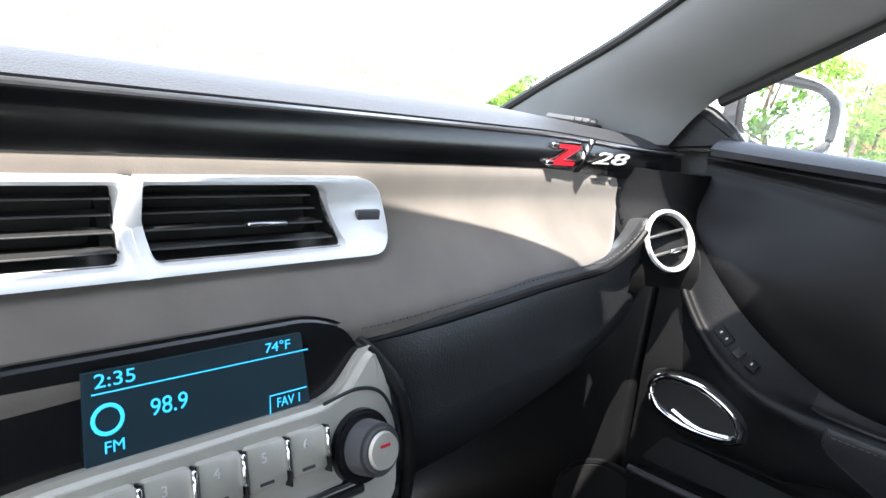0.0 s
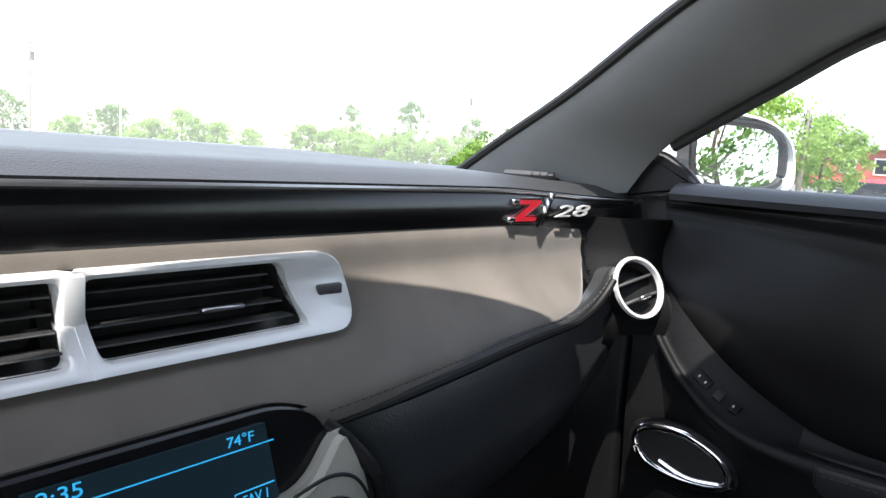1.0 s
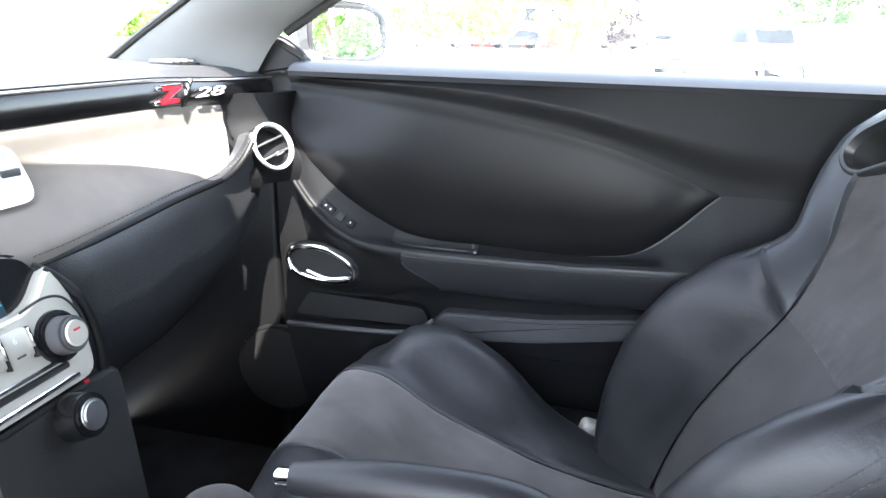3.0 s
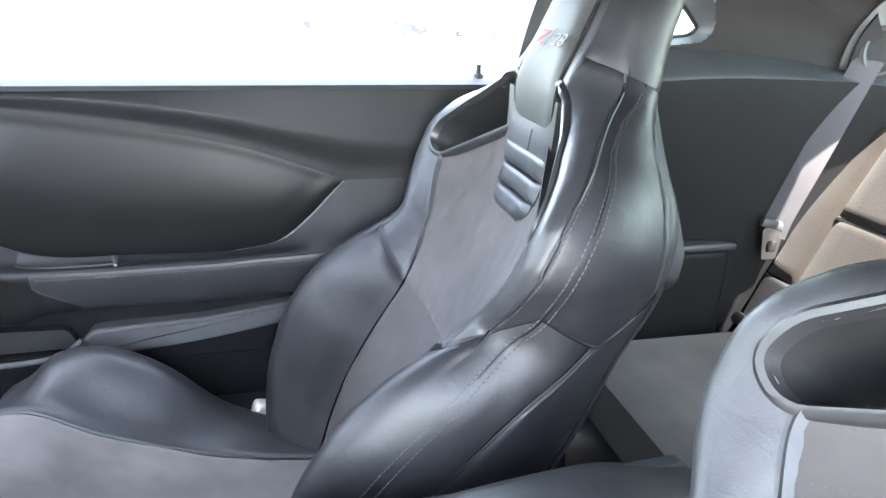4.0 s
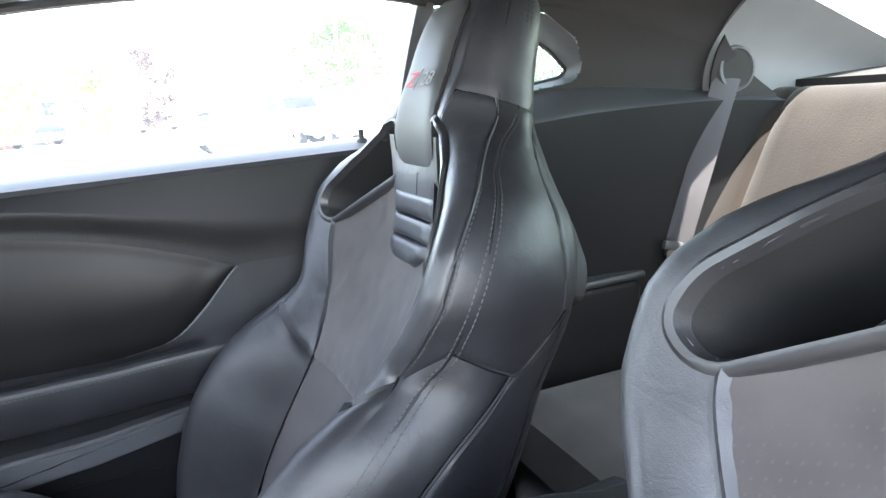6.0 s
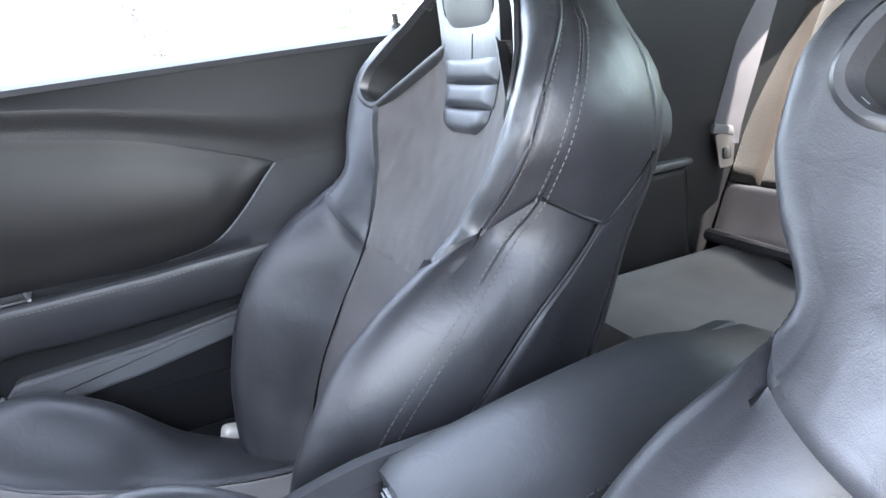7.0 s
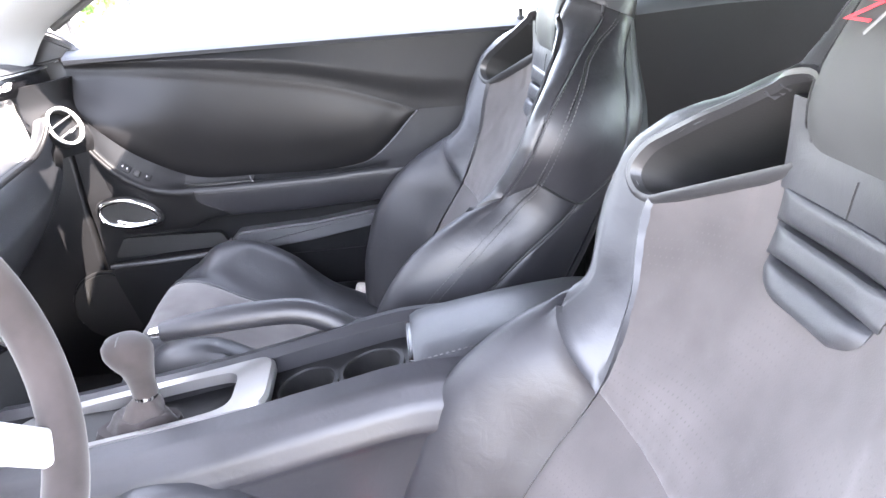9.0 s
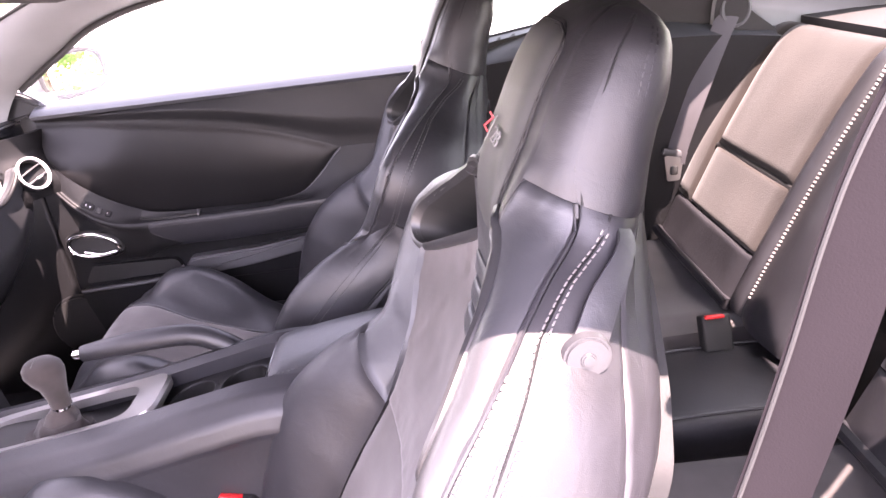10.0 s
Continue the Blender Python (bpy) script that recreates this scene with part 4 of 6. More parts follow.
def passenger_door_panel():
    d = thing("door_passenger", "closed passenger door with black trim panel and chrome pull", "car door", kind="structure")
    part("door_trim", door_patch(-0.095, 0.65, LENS_TOP, lambda y: 0.985, 90, 28), PLASTIC, d, "black moulded upper door trim")
    part("door_inset", door_patch(-0.095, 0.65, LENS_LOW, LENS_TOP, 110, 40, 0.003), DOOR_INSET, d, "dished black door inset")
    part("door_trim", door_patch(-0.095, 0.65, lambda y: 0.50, LENS_LOW, 90, 30), PLASTIC, d)
    part("door_trim", door_patch(-0.44, -0.095, lambda y: 0.50, lambda y: 0.985, 30, 70), PLASTIC, d)
    edge_low = [(door_x(y, LENS_LOW(y)) - 0.001, y, LENS_LOW(y)) for y in [-0.094 + 0.19 * (i / 40) for i in range(41)]]
    # grey line paints the highlight on the inset's lower rear edge
    part("inset_glint", tube(edge_low, 0.0022, 6), GREY_PLASTIC, d)
    part("window_ledge", grid(lambda u, v: (0.738 + 0.07 * v - 0.010 * math.cos(v * 3.14), -0.44 + 1.07 * u, 0.990 + 0.015 * math.sin(min(v * 2, 1) * 1.57)), 40, 10, 0.01, face=(0, 0, 1)), DASH_TOP, d, "soft black window ledge")
    part("lower_trim", grid(lambda u, v: (0.743 + 0.01 * v, -0.44 + 1.12 * u, 0.505 - 0.31 * v), 40, 8, 0.02), PLASTIC, d)
    part("door_skin", grid(lambda u, v: (0.815 + 0.09 * math.sin(math.pi * (0.15 + 0.7 * v)), -0.44 + 1.2 * u, 0.99 - 0.74 * v), 20, 12, 0.01), WHITE_PAINT, d, "white painted outer door skin")
    # the sweep that comes down from the dash end, carries the switches and runs on as the armrest
    part("armrest_sweep", grid(lambda u, v: sweep(0.655 - 1.075 * u, v), 90, 26, 0.006, face=(-1, 0, 0)), PLASTIC, d, "black sweep below the inset")
    part("armrest", grid(lambda u, v: sweep(0.408 - 0.83 * u - 0.065 * blend(v, 0.42, 0.8), 0.40 + 0.46 * v, 0.0025), 60, 14, 0.004, face=(-1, 0, 0)), LEATHER, d, "stitched leather door armrest")
    part("stitching", stitches([sweep(0.40 - 0.80 * i / 40, 0.50, 0.004) for i in range(41)], (-0.9, 0, 0.4), 0.004, 0.003, 0.001, 0.0008), DARK_THREAD, d)
    part("armrest_crease", tube([sweep(0.4095 - 0.065 * blend((i / 12), 0.42, 0.8), 0.40 + 0.46 * i / 12, 0.0) for i in range(13)], 0.002, 6), DARK, d)
    # pale band below the armrest and the map pocket in front of it
    band = [(0.385, 0.534), (0.352, 0.572), (0.340, 0.584), (0.16, 0.591), (0.0, 0.611), (-0.40, 0.658), (-0.40, 0.622), (0.015, 0.572), (0.165, 0.547), (0.33, 0.531)]
    part("trim_band", prism(rounded(band, 0.012, 3), "x", 0.712, 0.75, 0.006), GREY_PLASTIC, d, "grey plastic band")
    pocket = [(0.64, 0.535), (0.64, 0.50), (0.60, 0.34), (0.36, 0.34), (0.34, 0.50), (0.345, 0.545), (0.40, 0.546)]
    part("map_pocket", prism(rounded(pocket, 0.015, 3), "x", 0.70, 0.745, 0.008), PLASTIC, d, "black map pocket")
    part("pocket_lip", tube(spline([(0.700, 0.635, 0.534), (0.698, 0.50, 0.538), (0.698, 0.40, 0.546), (0.704, 0.355, 0.572)], 6), 0.005, 8), GREY_PLASTIC, d)
    part("pocket_slot", prism(rounded([(0.63, 0.545), (0.60, 0.592), (0.38, 0.585), (0.365, 0.55)], 0.012, 3), "x", 0.722, 0.74), DARK, d)
    # chrome pull in its cup
    ring = spline([(0.69, 0.632, 0.672), (0.69, 0.615, 0.686), (0.692, 0.567, 0.688), (0.696, 0.525, 0.668), (0.699, 0.508, 0.642), (0.697, 0.520, 0.626), (0.692, 0.57, 0.622), (0.69, 0.612, 0.632), (0.688, 0.631, 0.652)], 6, True)
    ring = [Vector((p.x + 0.003, 0.504 + (p.y - 0.508) * 0.95, 0.658 + (p.z - 0.655) * 0.92)) for p in ring]
    part("pull_ring", tube(ring, 0.0058, 10, closed=True), CHROME, d, "chrome door pull ring")
    part("pull_cup", loft([[p + Vector((0.002, 0, 0)) for p in ring], [p + (Vector((0.70, 0.57, 0.655)) - p) * 0.15 + Vector((0.02, 0, 0)) for p in ring]]), DARK, d)
    part("pull_lever", tube(spline([(0.696, 0.589, 0.644), (0.692, 0.551, 0.635), (0.696, 0.513, 0.638)], 6), 0.006, 8, flat=0.6), CHROME, d)
    part("pull_bezel", tube([p + Vector((0.006, (p.y - 0.57) * 0.10, (p.z - 0.655) * 0.10)) for p in ring], 0.006, 8, closed=True), PLASTIC, d)
    # window and lock switches on the sweep
    def on_sweep(y, v):
        a, b, c = Vector(sweep(y, v)), Vector(sweep(y - 0.01, v)), Vector(sweep(y, v + 0.04))
        m = axes(a, b - a, a - c)
        return m if m.to_3x3() @ Vector((0, 0, 1)) @ Vector((-1, 0, 0)) > 0 else m @ pose(0, 0, 0, 0, 180, 0)
    for y, v, length, mat in ((0.552, 0.15, 0.026, PLASTIC), (0.530, 0.15, 0.013, DARK), (0.510, 0.15, 0.013, PLASTIC)):
        m = on_sweep(y, v)
        part("switch", place(box(0, 0, 0.001, length, 0.015, 0.006, 0.002, 2), m), mat, d)
        if mat is PLASTIC:
            part("switch_mark", place(box(-length * 0.2, 0, 0.0044, 0.002, 0.0035, 0.0008), m), SILVER, d)
        if length > 0.02:
            part("switch_mark", place(box(length * 0.2, 0, 0.0044, 0.002, 0.0035, 0.0008), m), SILVER, d)
    # dark patch laid on the sweep in place of the recess's shade
    part("recess_patch", grid(lambda u, v: sweep(0.435 - 0.15 * u, 0.03 + (0.19 - 0.05 * (2 * u - 1) ** 4) * v, 0.002), 20, 6, 0.003, face=(-1, 0, 0)), DARK, d, "dark patch for the shaded pull recess")
    part("recess_edge", tube([sweep(0.284 + 0.010 * (i / 6), 0.22 - 0.19 * i / 6, 0.004) for i in range(7)], 0.003, 6), GREY_PLASTIC, d)
    # speaker grille low at the front
    part("speaker_ring", tube([(0.715, 0.66 + 0.085 * math.cos(a * 0.2094), 0.43 + 0.085 * math.sin(a * 0.2094)) for a in range(30)], 0.006, 8, closed=True), PLASTIC, d)
    part("speaker_grille", cyl((0.705, 0.66, 0.43), (0.725, 0.66, 0.43), 0.083, n=40), DARK, d)
    # mirror sail panel and lock pin
    part("sail_panel", prism(rounded([(0.598, 0.996), (0.622, 1.022), (0.655, 1.044), (0.69, 1.052), (0.76, 1.045), (0.75, 0.97), (0.66, 0.985)], 0.010, 3), "x", 0.770, 0.790, 0.006), PLASTIC, d, "black mirror sail panel")
    part("lock_pin", cyl((0.752, -0.335, 0.99), (0.752, -0.335, 1.022), 0.0045, 0.0055, 12, 0.001), DARK, d)
    part("lock_bezel", cyl((0.752, -0.335, 0.995), (0.752, -0.335, 1.006), 0.011, 0.008, 16), DARK, d)
    glass_pane = part("door_glass", grid(lambda u, v: (0.775 - 0.4 * 0.235 * v, 0.66 - 1.07 * u + (-0.02 - 0.36 * (1 - u)) * v, 0.985 + 0.25 * v), 12, 6, 0.004), VEILED, d, "clear door glass")
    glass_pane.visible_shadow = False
    return d


passenger_door_panel()
weather = part("weatherstrip", tube(spline([(0.754, 0.64, 1.052), (0.726, 0.51, 1.124), (0.702, 0.40, 1.180), (0.668, 0.22, 1.222), (0.648, -0.04, 1.240), (0.648, -0.30, 1.232), (0.655, -0.44, 1.214)], 8), 0.008, 8), DARK)
tagged(weather, "black rubber seal round the passenger window opening", "trim", kind="structure")


# ---- door mirror outside ----
def door_mirror():
    mir = thing("door_mirror", "white painted door mirror with a dark-rimmed glass", "mirror")
    m = axes((1.012, 0.630, 1.052), (0.92, -0.39, 0), (0.03, 0.06, 1)) @ Matrix.Diagonal((1.12, 1.12, 1.1, 1))

    def shell(u, v):
        a = 2 * math.pi * v
        r = math.sin(math.pi * (0.5 + 0.5 * u)) ** 0.6 if u < 1 else 0
        x = math.copysign(abs(math.cos(a)) ** 0.6, math.cos(a)) * (0.128 - 0.018 * math.sin(a)) * r
        z = math.copysign(abs(math.sin(a)) ** 0.6, math.sin(a)) * (0.062 + 0.008 * -math.cos(a)) * r
        return m @ Vector((x, z, -0.11 * u))
    part("housing", grid(shell, 16, 40, 0.004), WHITE_PAINT, mir, "white painted mirror housing")
    out = [(math.copysign(abs(math.cos(a)) ** 0.6, math.cos(a)) * 0.094 + 0.008, math.copysign(abs(math.sin(a)) ** 0.6, math.sin(a)) * 0.046) for a in [2 * math.pi * k / 40 for k in range(40)]]
    part("mirror_glass", place(prism(out, "z", -0.012, -0.006), m), MIRROR, mir, "mirror glass")
    part("mirror_rim", tube([m @ Vector((x * 1.04, z * 1.06, -0.004)) for x, z in out], 0.006, 8, closed=True), DARK, mir)
    part("mirror_foot", box(0.86, 0.68, 1.0, 0.17, 0.05, 0.035, 0.012), WHITE_PAINT, mir)
    return mir


door_mirror()


# ---- dashboard ----
CX = 0.009
FACE = piecewise([(-0.72, 0.66), (-0.4, 0.705), (0.0, 0.716), (0.25, 0.718), (0.45, 0.713), (0.60, 0.706), (0.70, 0.699), (0.79, 0.690)])


def dash_row(x, z):
    """How far forward the dash face lies."""
    y = FACE(x)
    y -= 0.088 * blend(0.905 - z, 0.03, 0.13) * (1 - 0.35 * blend(abs(x), 0.3, 0.6))
    return y


def dashboard():
    d = thing("dashboard", "black dashboard with grey-brown suede panel and silver vents", "dashboard", (0, 0, 0.04))
    lip = lambda x: FACE(x) + 0.005

    def top(u, v):
        x = -0.74 + 1.53 * u
        front = lip(x) + 0.004
        y = front + (1.06 - front + 0.10 * (1 - (x / 0.74) ** 2)) * v
        z = 0.948 + 0.014 * math.sin(min(v / 0.12, 1) * 1.57) + 0.012 * v - 0.010 * blend(abs(x), 0.45, 0.74)
        return (x, y, z)
    part("dash_top", grid(top, 60, 24, 0.02), DASH_TOP, d, "soft grained black dash top")
    part("trim_strip", grid(lambda u, v: (-0.735 + 1.523 * u, FACE(-0.735 + 1.523 * u) + 0.002 - 0.004 * math.sin(math.pi * v), 0.905 + 0.036 * v - 0.012 * blend(abs(-0.735 + 1.523 * u), 0.45, 0.74)), 60, 6, 0.02), GLOSS_BLACK, d, "smooth black trim strip")
    part("bright_line", tube([(x, FACE(x) - 0.001, 0.9445 - 0.010 * blend(abs(x), 0.45, 0.74)) for x in [-0.735 + 1.523 * i / 60 for i in range(61)]], 0.0022, 6), STEEL, d, "thin silver line")

    def panel_drop(x):
        return 0.014 * (1 - blend(x, 0.15, 0.42))

    def suede(u, v):
        x = -0.60 + 1.235 * u
        z1, z0 = 0.910 - 0.013 * blend(abs(x), 0.45, 0.74), 0.797 - panel_drop(x)
        if x > 0.50:
            z0 += 0.05 * ((x - 0.50) / 0.135) ** 3
        z = z0 + (z1 - z0) * v
        e = min(v, 1 - v) * (z1 - z0)
        return (x, dash_row(x, z) + 0.004 - 0.006 * min(1, e / 0.012), z)
    part("suede_panel", grid(suede, 124, 22, 0.012, lambda u, v: not (abs(-0.60 + 1.235 * u - CX) < 0.185 and 0.840 < suede(u, v)[2] < 0.890)), DASH_SUEDE, d, "grey-brown suede dash panel")
    low = [(x, dash_row(x, 0.797) - 0.005, 0.7945 - panel_drop(x) + (0.05 * ((x - 0.50) / 0.135) ** 3 if x > 0.5 else 0)) for x in [0.158 + 0.472 * i / 40 for i in range(41)]]
    part("panel_seam", tube(low, [min(0.0045, 0.0015 + 0.0004 * i) for i in range(41)], 8), PLASTIC, d, "padded dark roll under the suede")
    part("stitching", stitches([(x, y + 0.0005, z + 0.011) for x, y, z in low], (0, -0.8, 0.5), 0.005, 0.003), DARK_THREAD, d)
    edge = [(0.637 + 0.004 * math.sin(3.14 * i / 10), dash_row(0.637, 0.845 + 0.04 * i / 10) - 0.004, 0.845 + 0.04 * i / 10) for i in range(11)]
    part("panel_edge", tube(edge, 0.0022, 6), PLASTIC, d)

    # lower dash and glovebox, swelling towards the seat
    def lower(u, v):
        x = 0.160 + 0.50 * u
        z = 0.803 - panel_drop(x) * (1 - v) - 0.36 * v + (0.05 * (min(x - 0.50, 0.135) / 0.135) ** 3  if x > 0.5 else 0) * (1 - v)
        y = dash_row(x, 0.797) + 0.006 - (0.004 + 0.018 * blend(x, 0.155, 0.22)) * (1 - 0.9 * blend(x, 0.42, 0.68)) * math.sqrt(1 - (1 - min(v / 0.16, 1)) ** 2) + 0.34 * max(0, v - 0.25) ** 1.4
        return (x, y, z)
    part("glovebox", grid(lambda u, v: lower(u, 1 - v), 54, 60, 0.02), DASH_TOP, d, "black grained glovebox and lower dash")
    part("stack_rail", tube(spline([(0.152, 0.638, 0.782), (0.163, 0.622, 0.770), (0.178, 0.606, 0.740), (0.187, 0.598, 0.68), (0.190, 0.61, 0.60), (0.186, 0.65, 0.50)], 8), 0.0055, 10), PLASTIC, d, "curved black rail beside the radio")
    part("lower_dash", grid(lambda u, v: (-0.72 + 0.60 * u, 0.64 + 0.25 * v, 0.80 - 0.36 * v), 20, 20, 0.02), PLASTIC, d)
    def end_cap(u, v):
        x, z = 0.628 + 0.165 * u, 0.50 + 0.412 * v
        r2 = ((x - 0.680) ** 2 + (z - 0.827) ** 2) / 0.045 ** 2
        return (x, dash_row(x, z) + 0.008 - 0.059 * blend(x, 0.636, 0.76) - 0.016 * math.exp(-r2) + 0.34 * max(0, (0.853 - z) / 0.36 - 0.25) ** 1.4, z)
    part("dash_end", grid(end_cap, 40, 70, 0.012, lambda u, v: u < 0.16 or v > 0.64), PLASTIC, d, "black dash end around the round vent")
    # round end vent
    c = Vector((0.677, 0.638, 0.8265))
    m = axes(c, (0.92, -0.38, 0), (0, 0.45, 1))
    circ = lambda r, h, n=36: [m @ Vector((r * math.cos(2 * math.pi * k / n), r * math.sin(2 * math.pi * k / n), h)) for k in range(n)]
    part("round_vent", loft([circ(0.0415, 0.002), circ(0.0405, 0.0065), circ(0.0370, 0.0065), circ(0.0355, 0.003), circ(0.0337, -0.006)], cap=False), SILVER, d, "round vent with a bright ring")
    part("vent_barrel", loft([circ(0.0413, -0.03), circ(0.0413, 0.002), circ(0.0375, 0.003)], cap=False), PLASTIC, d)
    part("vent_core", loft([circ(0.034, -0.046), circ(0.034, -0.042)]), DARK, d)
    part("vent_bore", loft([circ(0.0336, 0.002), circ(0.0332, -0.044)], cap=False), DARK, d)
    for dy in (-0.014, 0.010):
        part("vent_vane", place(box(0, dy, -0.006, 0.061, 0.0035, 0.018, 0.001, 1), m @ pose(0, 0, 0, 0, 0, 14)), GREY_PLASTIC, d)
    part("vent_tab", place(box(0.004, -0.014, 0.004, 0.018, 0.005, 0.006, 0.001, 1), m @ pose(0, 0, 0, 0, 0, 14)), STEEL, d)

    # twin centre vents in a silver bezel
    lo, hi = 0.8345, 0.893

    def bezel_y(x, z):
        return dash_row(x, z) - 0.009

    openings = []
    for s in (1, -1):
        openings.append([(CX + s * x, z) for x, z in ((0.007, 0.887), (0.150, 0.887), (0.159, 0.882), (0.168, 0.844), (0.165, 0.8405), (0.009, 0.840))])

    def edge_at(poly, c, a):
        """Where a ray from c at angle a leaves the outline."""
        d = Vector((math.cos(a), math.sin(a)))
        best = 0.0
        for p, q in zip(poly, poly[1:] + poly[:1]):
            e, f = Vector(q) - Vector(p), Vector(p) - Vector(c)
            den = d.x * e.y - d.y * e.x
            if abs(den) > 1e-12:
                k, m = (f.x * e.y - f.y * e.x) / den, (f.x * d.y - f.y * d.x) / den
                if k > 0 and -1e-6 <= m <= 1 + 1e-6:
                    best = max(best, k)
        return Vector(c) + d * best
    part("vent_divider", box(CX, bezel_y(CX, 0.8637) - 0.0005, 0.8637, 0.013, 0.005, 0.055, 0.0015, 2), SILVER, d)
    for s, o in zip((1, -1), openings):
        cell = [(CX, lo)] + [(CX + s * (0.186 + 0.037 * math.cos(radians(a)) ** 0.8), (lo + hi) / 2 + (hi - lo) / 2 * math.sin(radians(a))) for a in range(-90, 91, 10)] + [(CX, hi)]
        hole = rounded(o, 0.007, 4)
        mid = (CX + s * 0.085, 0.8635)
        angles = sorted({math.atan2(z - mid[1], x - mid[0]) for x, z in hole + cell} | {k * math.pi / 60 - math.pi for k in range(120)})
        rings = []
        for grow, dep in ((1.0, 0.012), (1.0, 0.002), (0.94, -0.001), (0.5, -0.002), (0.10, -0.001), (0.0, 0.001), (0.0, 0.012)):
            ring = []
            for a in angles:
                p, q = edge_at(hole, mid, a), edge_at(cell, mid, a)
                r = p.lerp(q, grow)
                ring.append((r.x, bezel_y(r.x, r.y) + (dep if abs(r.x - CX) > 1e-4 else -0.0015), r.y))
            rings.append(ring)
        part("vent_bezel", loft(rings, cap=False), SILVER, d, "silver painted vent surround")
        part("vent_box", loft([[(x, bezel_y(x, z) + 0.011, z) for x, z in rounded(o, 0.006, 3)], [(x, bezel_y(x, z) + 0.04, z) for x, z in rounded(o, 0.006, 3)]], cap=False), DARK, d)
        part("vent_back", prism(rounded(o, 0.006, 3), "y", 0.745, 0.75), DARK, d)
        for k in range(4):
            z = 0.8475 + 0.0102 * k
            x1 = 0.165 - 0.022 * (z - 0.833) / 0.05
            ya, yb2 = bezel_y(CX + s * 0.012, z) + 0.004, bezel_y(CX + s * x1, z) + 0.004
            slat = part("vent_slat", prism([(CX + s * 0.010, ya), (CX + s * x1, yb2), (CX + s * x1, yb2 + 0.014), (CX + s * 0.010, ya + 0.014)], "z", z - 0.0008, z + 0.0008), DARK, d)
            # grey line paints the highlight along the slat's front
            part("slat_glint", tube([(CX + s * 0.010, ya, z), (CX + s * x1, yb2, z)], 0.0007, 6), GREY_PLASTIC, slat)
        part("vent_tab", box(CX + s * 0.10, bezel_y(CX + s * 0.1, 0.858), 0.8595, 0.034, 0.006, 0.003, 0.001, 1), STEEL, d)
        part("vent_switch", box(CX + s * 0.200, bezel_y(CX + s * 0.2, 0.862) - 0.001, 0.862, 0.026, 0.006, 0.010, 0.002, 2), GREY_PLASTIC, d)
    return d


dashboard()


def display_unit():
    """Radio display in its black hood, with silver buttons below."""
    u = thing("radio", "radio with lit blue display and silver buttons", "car radio", (0, 0, 0.04))
    t = axes((0.030, 0.628, 0.776), (1, 0, 0), (0, 0.20, 1))
    hood = [(-0.175, -0.048), (0.118, -0.048), (0.132, -0.02), (0.115, 0.022), (0.08, 0.034), (-0.12, 0.034), (-0.165, 0.024), (-0.19, -0.02)]
    part("display_hood", place(prism(rounded(hood, 0.016, 4), "z", -0.08, -0.003, 0.004), t), GLOSS_BLACK, u, "gloss black display hood")
    part("display", place(prism([(-0.075, -0.030), (0.073, -0.030), (0.066, 0.024), (-0.075, 0.024)], "z", -0.003, 0.0005), t), LCD, u, "dim blue lit display")
    part("display_line", place(box(0, 0.012, 0.001, 0.142, 0.0007, 0.0006), t), LCD_TEXT, u)
    part("clock_text", place(text_mesh("2:35", 0.017, 0.0002), t @ Matrix.Translation((-0.058, 0.0185, 0.001)) @ Matrix.Diagonal((0.8, 0.65, 1, 1))), LCD_TEXT, u)
    part("temperature_text", place(text_mesh("74°F", 0.012, 0.0002), t @ Matrix.Translation((0.047, 0.0180, 0.001)) @ Matrix.Diagonal((0.9, 0.75, 1, 1))), LCD_TEXT, u)
    part("station_text", place(text_mesh("98.9", 0.018, 0.0002), t @ Matrix.Translation((-0.028, -0.003, 0.001)) @ Matrix.Diagonal((0.75, 0.8, 1, 1))), LCD_TEXT, u)
    part("band_text", place(text_mesh("FM", 0.012, 0.0002), t @ Matrix.Translation((-0.060, -0.019, 0.001)) @ Matrix.Diagonal((0.8, 0.8, 1, 1))), LCD_TEXT, u)
    part("preset_text", place(text_mesh("FAV 1", 0.010, 0.0002), t @ Matrix.Translation((0.055, -0.020, 0.001)) @ Matrix.Diagonal((0.8, 0.9, 1, 1))), LCD_TEXT, u)
    part("preset_frame", place(tube([Vector(p) for p in ((0.040, -0.027, 0.001), (0.040, -0.014, 0.001), (0.069, -0.014, 0.001))], 0.0005, 4), t), LCD_TEXT, u)
    part("signal_ring", place(tube([Vector((-0.063 + 0.008 * math.cos(a * 0.35), -0.003 + 0.008 * math.sin(a * 0.35), 0.001)) for a in range(18)], 0.0012, 6, closed=True), t), LCD_TEXT, u)
    # silver control panel
    b = axes((0.035, 0.600, 0.714), (1, 0, 0), (0, 0.30, 1))
    panel = [(-0.20, -0.05), (0.135, -0.05), (0.141, 0.0), (0.137, 0.045), (0.124, 0.074), (0.112, 0.070), (0.085, 0.042), (-0.10, 0.040), (-0.19, 0.03), (-0.21, 0.0)]
    part("control_panel", place(prism(rounded(panel, 0.018, 4), "z", -0.07, 0.0, 0.006), b), BUTTON, u, "warm silver control panel")
    for k in range(6):
        x = -0.108 + 0.032 * k
        part("button", place(box(x, 0.014, 0.001, 0.029, 0.030, 0.010, 0.003, 2), b), BUTTON, u)
        part("button_rib", place(box(x + 0.0145, 0.017, 0.006, 0.003, 0.020, 0.006, 0.001, 1), b), CHROME, u)
    part("disc_slot", place(box(0.0, -0.026, 0.0, 0.20, 0.007, 0.006, 0.002, 1), b), DARK, u)
